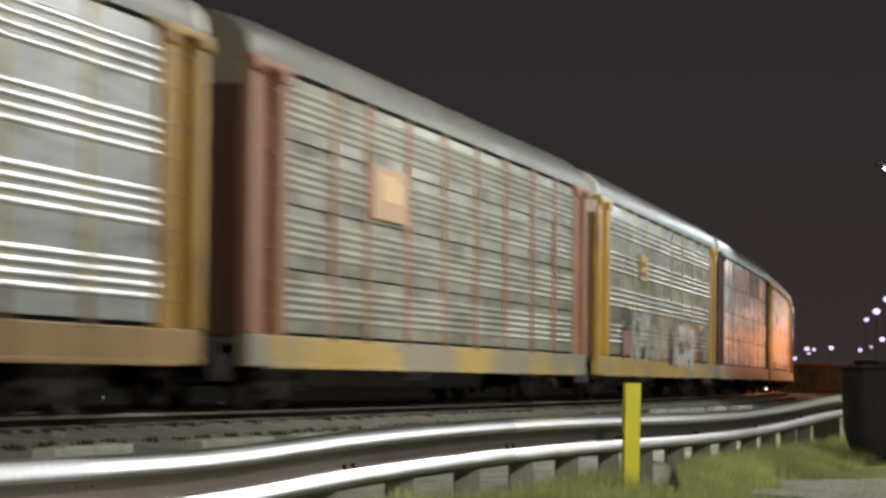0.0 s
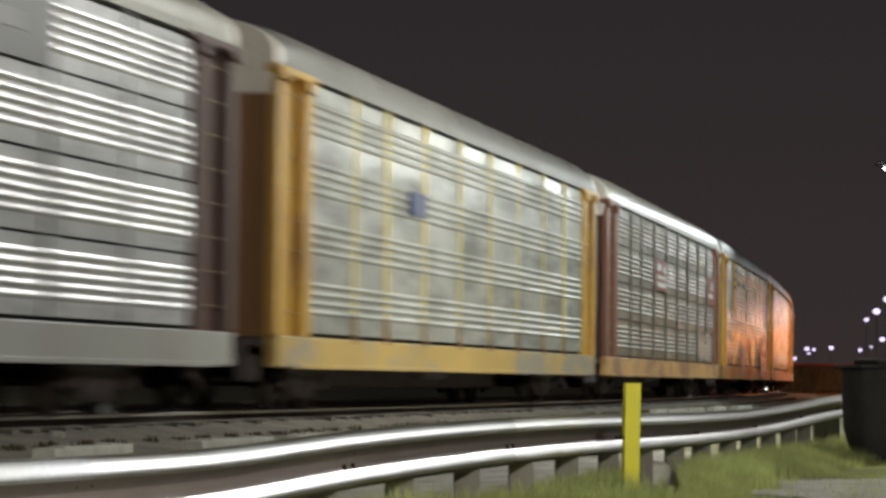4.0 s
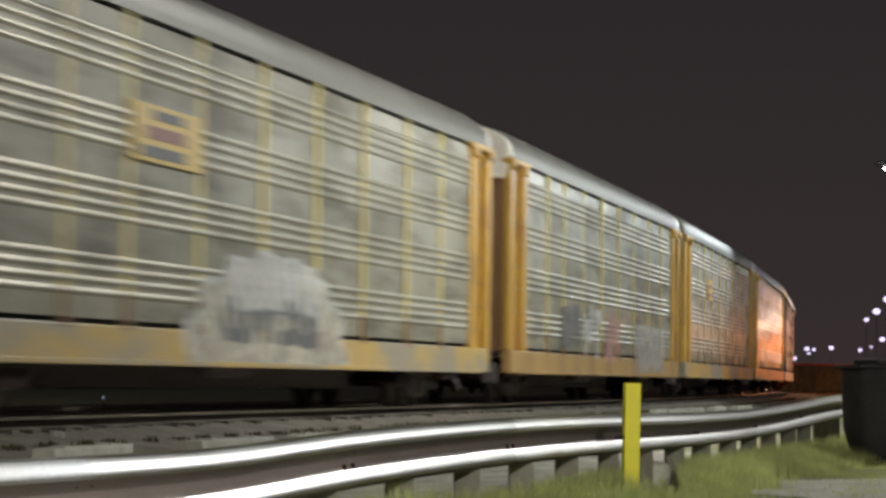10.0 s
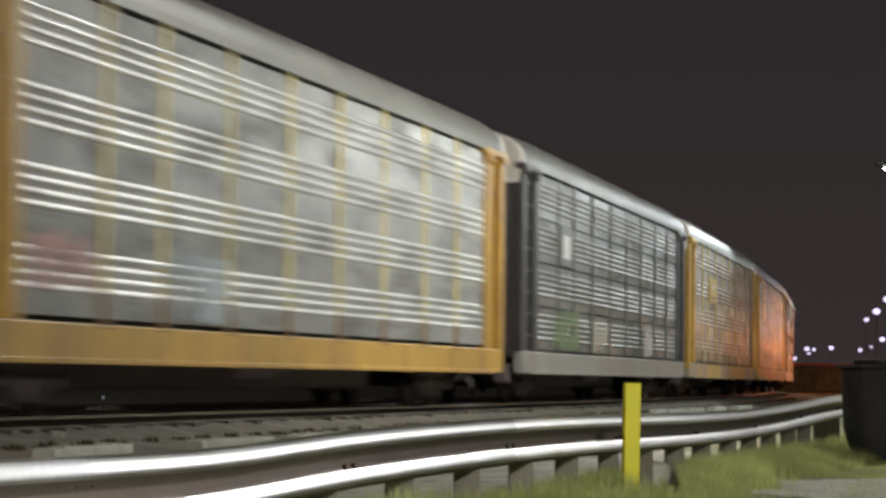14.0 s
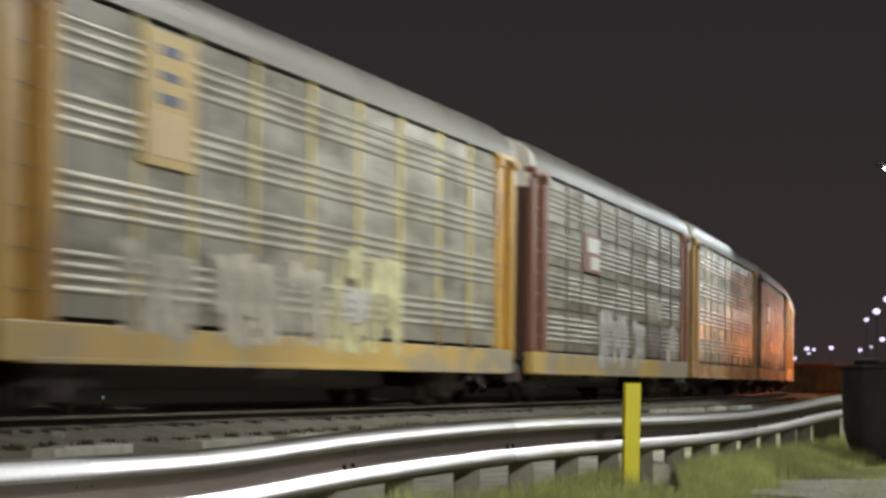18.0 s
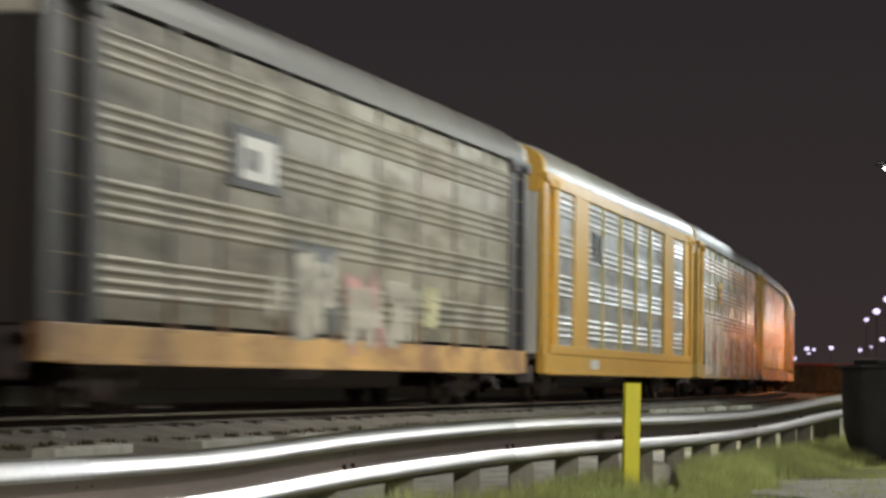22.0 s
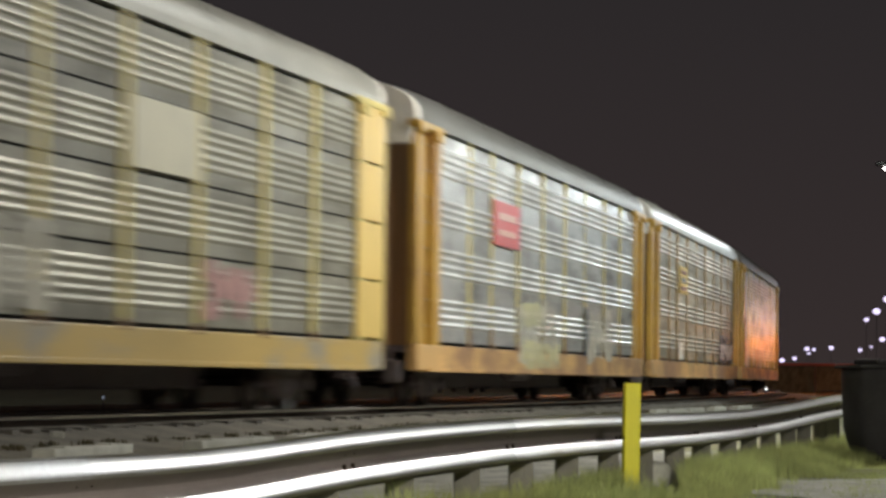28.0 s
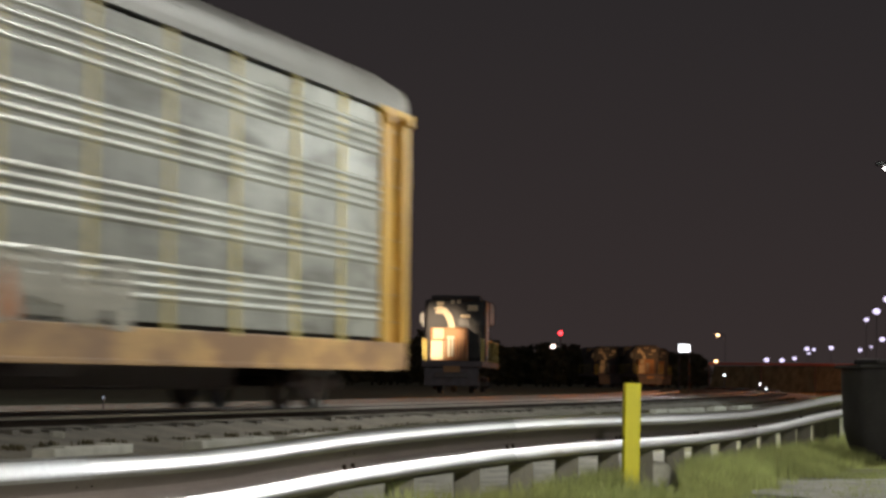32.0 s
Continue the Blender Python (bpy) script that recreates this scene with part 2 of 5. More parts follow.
PLATE = {
    "slate": mat("slate_plate", (0.10, 0.10, 0.105), 0.5, 0, 0.15, 2, bump=0),
    "peach": mat("peach_plate", (0.66, 0.47, 0.22), 0.5, 0, 0.15, 2, bump=0),
    "orange": mat("orange_plate", (0.62, 0.40, 0.06), 0.5, 0, 0.15, 2, bump=0),
    "gold": mat("gold_plate", (0.60, 0.42, 0.10), 0.5, 0, 0.15, 2, bump=0),
    "brown": mat("brown_plate", (0.20, 0.055, 0.035), 0.5, 0, 0.2, 2, bump=0),
    "rose": mat("rose_plate", (0.50, 0.33, 0.21), 0.6, 0, 0.2, 2, bump=0),
    "navy": mat("navy_plate", (0.03, 0.035, 0.12), 0.5, 0, 0.2, 2, bump=0),
    "crimson": mat("crimson_plate", (0.55, 0.07, 0.08), 0.5, 0, 0.15, 2, bump=0),
    "black": mat("black_plate", (0.04, 0.04, 0.045), 0.5, 0, 0.2, 2, bump=0),
    "grey": mat("grey_plate", (0.15, 0.15, 0.15), 0.5, 0, 0.2, 2, bump=0),
    "white": mat("white_plate", (0.74, 0.74, 0.70), 0.5, 0, 0.1, 2, bump=0),
    "cream": mat("cream_plate", (0.66, 0.62, 0.46), 0.5, 0, 0.15, 2, bump=0),
    "pink": mat("pink_plate", (0.66, 0.38, 0.32), 0.5, 0, 0.15, 2, bump=0),
}


# ---------- mesh helpers ----------
def box(bm, x0, x1, y0, y1, z0, z1, bevel=0.0):
    r = bmesh.ops.create_cube(bm, size=1.0)
    vs = r["verts"]
    bmesh.ops.scale(bm, vec=(x1 - x0, y1 - y0, z1 - z0), verts=vs)
    bmesh.ops.translate(bm, vec=((x0 + x1) / 2, (y0 + y1) / 2, (z0 + z1) / 2), verts=vs)
    if bevel:
        es = list({e for v in vs for e in v.link_edges})
        bmesh.ops.bevel(bm, geom=es, offset=bevel, segments=2, affect="EDGES", profile=0.5)
    return bm


def rod(bm, a, b, r, seg=8, r2=None):
    a, b = Vector(a), Vector(b)
    d = b - a
    m = Matrix.Translation((a + b) / 2) @ d.to_track_quat("Z", "Y").to_matrix().to_4x4()
    bmesh.ops.create_cone(bm, cap_ends=True, segments=seg, radius1=r, radius2=r if r2 is None else r2, depth=d.length, matrix=m)
    return bm


def blob(bm, at, r, scale=(1, 1, 1), sub=2):
    m = Matrix.Translation(at) @ Matrix.Diagonal((*scale, 1))
    bmesh.ops.create_icosphere(bm, subdivisions=sub, radius=r, matrix=m)
    return bm


def sweep(bm, profile, rows, closed=True, caps=True):
    """Skin a profile (u sideways, w up) along rows of (place, side vector, up vector)."""
    rings = []
    for p, side, up in rows:
        rings.append([bm.verts.new(Vector(p) + Vector(side) * u + Vector(up) * w) for u, w in profile])
    k = len(profile)
    for a, b in zip(rings, rings[1:]):
        for i in range(k if closed else k - 1):
            j = (i + 1) % k
            bm.faces.new((a[i], a[j], b[j], b[i]))
    if closed and caps:
        bm.faces.new(rings[0][::-1])
        bm.faces.new(rings[-1])
    return bm


def as_mesh(name, bm, material, smooth=False):
    bmesh.ops.recalc_face_normals(bm, faces=bm.faces[:])
    me = bpy.data.meshes.new(name)
    bm.to_mesh(me)
    bm.free()
    me.materials.append(material)
    if smooth:
        for p in me.polygons:
            p.use_smooth = True
    return me


def hang(name, me, parent, label="", m=None):
    """One object on the mesh, under its thing or part."""
    ob = new(name, me)
    ob.parent = parent
    if m is not None:
        ob.matrix_basis = m
    if label:
        ob["label"] = label
    return ob


def part(name, bm, material, parent, label="", m=None, smooth=False):
    return hang(name, as_mesh(name, bm, material, smooth), parent, label, m)


def thing(name, label, category, m=None, group="", kind=""):
    ob = new(name)
    ob.empty_display_size = 0.2
    if m is not None:
        ob.matrix_basis = m
    return tagged(ob, label, category, group, kind)


MESH = {}


def shared(key, make, material, smooth=False):
    """A mesh that is made once for each material."""
    k = (key, material.name)
    if k not in MESH:
        me = MESH[k] = as_mesh(str(key[0]), make(), material, smooth)
        if key[0] == "side_panel":
            me.materials.append(RIBS[material.name])
            for p in me.polygons:
                rib = p.center.y > 0.002 and abs(p.normal.x) < 0.5
                p.material_index = 1 if rib else 0
                p.use_smooth = rib
        if key[0] == "roof":
            for p in me.polygons:
                p.use_smooth = len(p.vertices) == 4 and p.normal.z > 0.05
    return MESH[k]


# ---------- the train: auto carriers ----------
Z_SILL0, Z_DECK, Z_TOP, Z_ROOF = 0.62, 1.09, 4.79, 5.62
SIDE_HALF = 11.8                                # half length of the panelled side
POSTS = [-9.5, -7.0, -4.15, -1.4, 1.35, 4.2, 6.95, 9.05]
GROUPS = (0.135, 0.377, 0.617, 0.862)


def panel_mesh(width, seams):
    """Ribbed side panel, lower edge at z 0, outer face towards +y. seams: one of four rows."""
    bm = bmesh.new()
    H = Z_TOP - Z_DECK - (0.07 if seams else 0.105)
    prof = [(-0.03, 0.0), (0.0, 0.0)]
    if seams:
        H = H / 4 - 0.034
        ribs = [H * (0.25 + 0.135 * i) for i in range(5)]
        rh, dp = 0.046, 0.022
    else:
        ribs = sorted(H - H * (g + (i - 1.5) * 0.037) for g in GROUPS for i in range(4))
        rh, dp = 0.047, 0.024
    for z in ribs:
        prof += [(dp * (1 - u * u), z + rh * u) for u in (-1, -0.66, -0.33, 0, 0.33, 0.66, 1)]
    prof += [(0.0, H), (-0.03, H)] if seams else [(0.0, H - 0.27), (-0.012, H), (-0.03, H)]
    return sweep(bm, prof, [((-width / 2, 0, 0), (0, 1, 0), (0, 0, 1)), ((width / 2, 0, 0), (0, 1, 0), (0, 0, 1))], caps=False)


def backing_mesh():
    """Near-black box that stands for the shade inside, seen through the slots."""
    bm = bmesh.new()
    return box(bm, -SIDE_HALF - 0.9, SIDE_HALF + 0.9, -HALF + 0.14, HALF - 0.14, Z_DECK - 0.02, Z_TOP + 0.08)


def post_mesh(slim, proud, wide):
    bm = bmesh.new()
    if slim:
        return box(bm, -0.065, 0.065, -0.03, 0.011, 0.02, Z_TOP - Z_DECK, 0.006)
    box(bm, -wide, wide, -0.03, proud, 0.02, Z_TOP - Z_DECK, 0.008)
    box(bm, -0.085, 0.085, -0.02, 0.012, Z_TOP - Z_DECK - 0.16, Z_TOP - Z_DECK + 0.04, 0.01)
    return bm


def foot_mesh():
    """Rusty gusset where a post meets the sill."""
    bm = bmesh.new()
    box(bm, -0.11, 0.11, -0.02, 0.034, -0.08, 0.06, 0.012)
    return box(bm, -0.09, 0.09, -0.02, 0.016, 0.05, 0.36, 0.006)


def sill_mesh():
    bm = bmesh.new()
    box(bm, -SIDE_HALF - 1.72, SIDE_HALF + 1.72, HALF - 0.16, HALF + 0.02, Z_SILL0, Z_DECK - 0.03, 0.02)
    box(bm, -SIDE_HALF - 0.9, SIDE_HALF + 0.9, HALF - 0.2, HALF + 0.06, Z_SILL0 - 0.02, Z_SILL0 + 0.05, 0.01)
    return bm


def arch(x, fat=0.0):
    """Cross-section of the roof at x, from eave to eave; its ends are drawn in a little."""
    e = max(0.0, (abs(x) - 11.9) / 1.62)
    wide = HALF + 0.03 - 0.05 * e * e + fat
    high = (Z_ROOF - Z_TOP - 0.12) * (1 - 0.13 * e * e) + fat
    return [(wide, Z_TOP - 0.02)] + [(wide * cos(pi * i / 16), Z_TOP + 0.10 + high * sin(pi * i / 16) ** 0.75) for i in range(17)] + [(-wide, Z_TOP - 0.02)]


def roof_mesh():
    """Arched roof."""
    bm = bmesh.new()
    xs = [-13.52, -13.1, -12.5, -11.8] + [-10.8 + 1.2 * i for i in range(19)] + [11.8, 12.5, 13.1, 13.52]
    rings = [[bm.verts.new((x, y, z)) for y, z in arch(x)] for x in xs]
    for a, b in zip(rings, rings[1:]):
        for i in range(len(a) - 1):
            bm.faces.new((a[i], a[i + 1], b[i + 1], b[i]))
    bm.faces.new(rings[0])
    bm.faces.new(rings[-1])
    bm.faces.new([r[0] for r in rings] + [r[-1] for r in reversed(rings)])
    return bm


def roof_seam_mesh():
    bm = bmesh.new()
    prof = [(-0.03, 0), (-0.03, 0.012), (0.03, 0.012), (0.03, 0)]
    rows = []
    for i in range(13):
        a = pi * (0.04 + 0.92 * i / 12)
        w, hgt = (HALF + 0.03) * cos(a), Z_TOP + 0.10 + (Z_ROOF - Z_TOP - 0.12) * sin(a) ** 0.75
        rows.append(((0, w, hgt), (1, 0, 0), (0, cos(a), sin(a))))
    return sweep(bm, prof, rows)


def corner_mesh():
    """Folded corner post of the side, at its end towards +x from 0."""
    bm = bmesh.new()
    plan = [(0.0, -0.1), (0.0, 0.02), (0.02, 0.035), (0.20, 0.035), (0.22, 0.012), (0.26, 0.012), (0.28, 0.035), (0.42, 0.035), (0.45, 0.01), (0.45, -0.16), (0.40, -0.16)]
    return sweep(bm, plan, [((0, 0, -0.03), (1, 0, 0), (0, 1, 0)), ((0, 0, Z_TOP - Z_DECK), (1, 0, 0), (0, 1, 0))])


def outer_post_mesh():
    """Post at the very end of the car, with the set-back sheet between it and the corner post."""
    bm = bmesh.new()
    box(bm, 1.40, 1.77, -0.13, 0.02, -0.03, Z_TOP - Z_DECK - 0.04, 0.02)
    for z in (0.5, 1.3, 2.1, 2.9):
        box(bm, 1.75, 1.79, -0.11, -0.02, z - 0.07, z + 0.07, 0.01)
    return bm


def end_sheet_mesh():
    bm = bmesh.new()
    return box(bm, 0.44, 1.42, -0.21, -0.13, -0.03, Z_TOP - Z_DECK, 0.01)


def bracket_mesh():
    bm = bmesh.new()
    box(bm, -0.15, 1.84, -0.16, 0.07, -0.10, 0.02, 0.03)
    box(bm, 0.12, 0.46, -0.02, 0.10, -0.26, -0.08, 0.03)
    box(bm, 1.42, 1.78, -0.06, 0.09, -0.20, -0.08, 0.03)
    return bm


def end_door_mesh():
    """Pair of end doors: folded sheets that meet in the middle."""
    bm = bmesh.new()
    plan = [(0.0, 1.445), (0.29, 1.445), (0.33, 1.42), (0.33, 1.32), (0.30, 1.29)]
    y = 1.29
    while y > 0.2:
        plan += [(0.29, y - 0.16), (0.33, y - 0.20), (0.33, y - 0.28), (0.29, y - 0.32)]
        y -= 0.32
    plan += [(0.29, 0.03), (0.26, 0.02)]
    plan += [(a, -b) for a, b in reversed(plan)]
    return sweep(bm, plan, [((0, 0, -0.05), (1, 0, 0), (0, 1, 0)), ((0, 0, 3.34), (1, 0, 0), (0, 1, 0))])


def door_edge_mesh():
    bm = bmesh.new()
    rod(bm, (0.0, 0.0, 0.1), (0.0, 0.0, 3.3), 0.025)
    for z in (0.4, 1.2, 2.0, 2.8):
        box(bm, -0.05, 0.03, -0.05, 0.05, z - 0.06, z + 0.06, 0.01)
    return bm


def rung_mesh():
    bm = bmesh.new()
    rod(bm, (-0.46, 0.0, 0), (0.46, 0.0, 0), 0.009, 6)
    for x in (-0.44, 0.44):
        box(bm, x - 0.03, x + 0.03, -0.02, 0.012, -0.02, 0.02)
    return bm


def under_mesh():
    bm = bmesh.new()
    box(bm, -13.4, 13.4, -HALF + 0.2, HALF - 0.2, Z_DECK - 0.16, Z_DECK - 0.04)
    box(bm, -13.9, 13.9, -0.33, 0.33, 0.62, Z_DECK - 0.1, 0.02)
    box(bm, -8.4, 8.4, -0.30, 0.30, 0.30, 0.64, 0.05)
    for i in range(9):
        x = -9.6 + 2.4 * i
        box(bm, x - 0.08, x + 0.08, -HALF + 0.18, HALF - 0.18, 0.72, Z_DECK - 0.1)
    return bm


def tank_mesh():
    bm = bmesh.new()
    rod(bm, (-0.9, 0, 0), (0.9, 0, 0), 0.2, 14)
    blob(bm, (-0.9, 0, 0), 0.2, (0.5, 1, 1))
    blob(bm, (0.9, 0, 0), 0.2, (0.5, 1, 1))
    rod(bm, (-2.2, 0.1, 0.15), (2.0, 0.1, 0.15), 0.03)
    return bm


def truck_mesh():
    """Cast side frames with journal boxes, spring pockets and a bolster."""
    bm = bmesh.new()
    for s in (1, -1):
        y = s * 1.0
        prof = [(-1.15, 0.34), (-1.15, 0.56), (-0.75, 0.60), (-0.35, 0.74), (0.35, 0.74), (0.75, 0.60), (1.15, 0.56), (1.15, 0.34),
                (0.70, 0.34), (0.45, 0.17), (-0.45, 0.17), (-0.70, 0.34)]
        a = [bm.verts.new((x, y - 0.07, z)) for x, z in prof]
        b = [bm.verts.new((x, y + 0.07, z)) for x, z in prof]
        k = len(prof)
        for i in range(k):
            j = (i + 1) % k
            bm.faces.new((a[i], a[j], b[j], b[i]))
        bm.faces.new(a)
        bm.faces.new(b)
        for x in (-0.89, 0.89):
            rod(bm, (x, y, 0.42), (x, y + s * 0.17, 0.42), 0.12, 12)
        for dx in (-0.14, 0.0, 0.14):
            rod(bm, (dx, y + s * 0.08, 0.24), (dx, y + s * 0.08, 0.50), 0.055, 8)
    box(bm, -0.2, 0.2, -1.05, 1.05, 0.48, 0.68, 0.03)
    return bm


def wheel_mesh():
    bm = bmesh.new()
    for s in (1, -1):
        prof = [(0.0, 0.08), (0.10, 0.07), (0.30, 0.02), (0.36, 0.05), (0.42, 0.065), (0.425, -0.05), (0.45, -0.06), (0.45, -0.085), (0.36, -0.07), (0.30, -0.02), (0.0, -0.05)]
        rings = []
        for i in range(24):
            a = 2 * pi * i / 24
            rings.append([bm.verts.new((r * cos(a), s * (0.7525 + 0.03 + w), r * sin(a))) for r, w in prof[1:-1]])
        for i in range(24):
            a, b = rings[i], rings[(i + 1) % 24]
            for j in range(len(a) - 1):
                bm.faces.new((a[j], a[j + 1], b[j + 1], b[j]))
        bm.faces.new([r[0] for r in rings])
        bm.faces.new([r[-1] for r in rings])
    rod(bm, (0, -1.1, 0), (0, 1.1, 0), 0.075, 10)
    return bm


def coupler_mesh():
    bm = bmesh.new()
    box(bm, 0.0, 0.85, -0.09, 0.09, 0.72, 0.90, 0.02)
    box(bm, 0.62, 0.95, -0.16, 0.14, 0.66, 0.95, 0.05)
    rod(bm, (0.1, 0.35, 0.62), (0.75, 0.45, 0.45), 0.03)
    box(bm, -0.1, 0.1, -1.2, 1.2, 0.75, 1.0, 0.03)
    box(bm, -0.12, 0.15, 1.05, 1.35, 0.42, 0.80, 0.05)
    rod(bm, (0.2, 0.5, 0.75), (0.5, 0.7, 0.30), 0.03)
    rod(bm, (0.5, 0.7, 0.30), (0.85, 0.6, 0.55), 0.03)
    return bm


GLYPHS = (((0, 0), (0, 2), (1, 2), (1, 1), (0, 1)), ((1, 2), (0, 2), (0, 1), (1, 1), (1, 0), (0, 0)), ((0, 2), (0, 0), (1, 0), (1, 2)), ((0, 0), (0.5, 2), (1, 0)), ((1, 2), (0, 2), (0, 0), (1, 0)),
          ((0, 2), (0, 0), (1, 2), (1, 0)), ((0, 0), (0, 2), (1, 2), (1, 0), (0, 0)), ((0, 2), (1, 2), (0.5, 2), (0.5, 0)), ((0, 2), (0, 1), (1, 1), (1, 2), (1, 0)))


def ribbon(pts, wide, rnd):
    """One thick sprayed line along the points, in the plane of the side."""
    bm = bmesh.new()
    pts = [Vector(q) for q in pts]
    d0 = (pts[1] - pts[0]).normalized()
    d1 = (pts[-1] - pts[-2]).normalized()
    pts = [pts[0] - d0 * wide * 0.42] + pts + [pts[-1] + d1 * wide * 0.42]
    rails = []
    for i, q in enumerate(pts):
        a = (q - pts[i - 1]).normalized() if i else (pts[1] - q).normalized()
        b = (pts[i + 1] - q).normalized() if i + 1 < len(pts) else a
        d = a + b
        d = d.normalized() if d.length > 0.2 else b
        k = wide / 2 * rnd.uniform(0.88, 1.1) / max(0.6, d.dot(b))
        if i in (0, len(pts) - 1):
            k *= 0.7
        n = Vector((-d.y, d.x)) * k
        rails.append((bm.verts.new((q.x + n.x, 0.0006 * i, q.y + n.y)), bm.verts.new((q.x - n.x, 0.0006 * i, q.y - n.y))))
    for (a, b), (c, d) in zip(rails, rails[1:]):
        bm.faces.new((a, b, d, c))
    return bm


def lettering(seed, w, h):
    """Fat abstract letters in a row, w wide and h high, foot at z 0: no words. One mesh a letter, with its place."""
    rnd = random.Random(seed)
    n = max(1, round(w / (0.72 * h)))
    step = w / n
    for i in range(n):
        g = GLYPHS[rnd.randrange(len(GLYPHS))]
        fat = min(0.44 * step, 0.34 * h) * rnd.uniform(0.85, 1.15)
        up = h * rnd.uniform(0.86, 1.0)
        low = h * rnd.uniform(0.0, 0.08)
        lean = rnd.uniform(-0.08, 0.12) * step
        pts = [(fat * 0.5 + a * (step - fat * 0.85) + lean * b / 2 + rnd.uniform(-0.03, 0.03) * step, low + fat / 2 + b / 2 * (up - low - fat) + rnd.uniform(-0.03, 0.03) * h) for a, b in g]
        yield -w / 2 + step * i, ribbon(pts, fat, rnd)


def dome(seed, w, h):
    """A sprayed patch with a scalloped, domed outline."""
    rnd = random.Random(seed)
    bm = bmesh.new()
    rim = []
    for i in range(73):
        a = pi * i / 72
        r = 1 - 0.10 * (1 - abs(sin(a * 7.5))) - 0.02 * rnd.random()
        rim.append(bm.verts.new((w / 2 * r * cos(a), 0, h * r * sin(a) ** 0.8)))
    bm.faces.new(rim)
    yield 0.0, bm


def band(seed, w, h, ragged=0.06):
    """A sprayed ground coat with a slightly uneven upper edge."""
    rnd = random.Random(seed)
    bm = bmesh.new()
    n = max(10, int(w * 5))
    low, top = [], []
    for i in range(n + 1):
        x = -w / 2 + w * i / n
        low.append(bm.verts.new((x, 0, rnd.uniform(0, 0.06) * h)))
        top.append(bm.verts.new((x, 0, h * (1 - ragged * rnd.random()))))
    for i in range(n):
        bm.faces.new((low[i], low[i + 1], top[i + 1], top[i]))
    yield 0.0, bm


SHAPES = {"": lettering, "dome": dome, "band": band}


def plain_sheet(w):
    bm = bmesh.new()
    return box(bm, -w / 2, w / 2, -0.02, 0.04, -0.04, Z_TOP - Z_DECK + 0.02, 0.015)


def rear_sheet_mesh():
    """One of four plain sheets that close the last bay of a side."""
    bm = bmesh.new()
    return box(bm, -0.80, 0.80, -0.02, 0.045, 0.0, (Z_TOP - Z_DECK - 0.07) / 4 - 0.04, 0.006)


def thin_post():
    bm = bmesh.new()
    return box(bm, -0.08, 0.08, -0.02, 0.035, -0.02, Z_TOP - Z_DECK, 0.01)


def top_rail_mesh():
    bm = bmesh.new()
    box(bm, -12.8, 12.8, HALF - 0.04, HALF + 0.045, Z_TOP - 0.24, Z_TOP + 0.01, 0.01)
    box(bm, -12.8, 12.8, HALF - 0.04, HALF + 0.045, Z_DECK - 0.05, Z_DECK + 0.14, 0.01)
    return bm


def plate_mesh(w, h):
    bm = bmesh.new()
    return box(bm, -w / 2, w / 2, -0.01, 0.01, 0, h, 0.004)


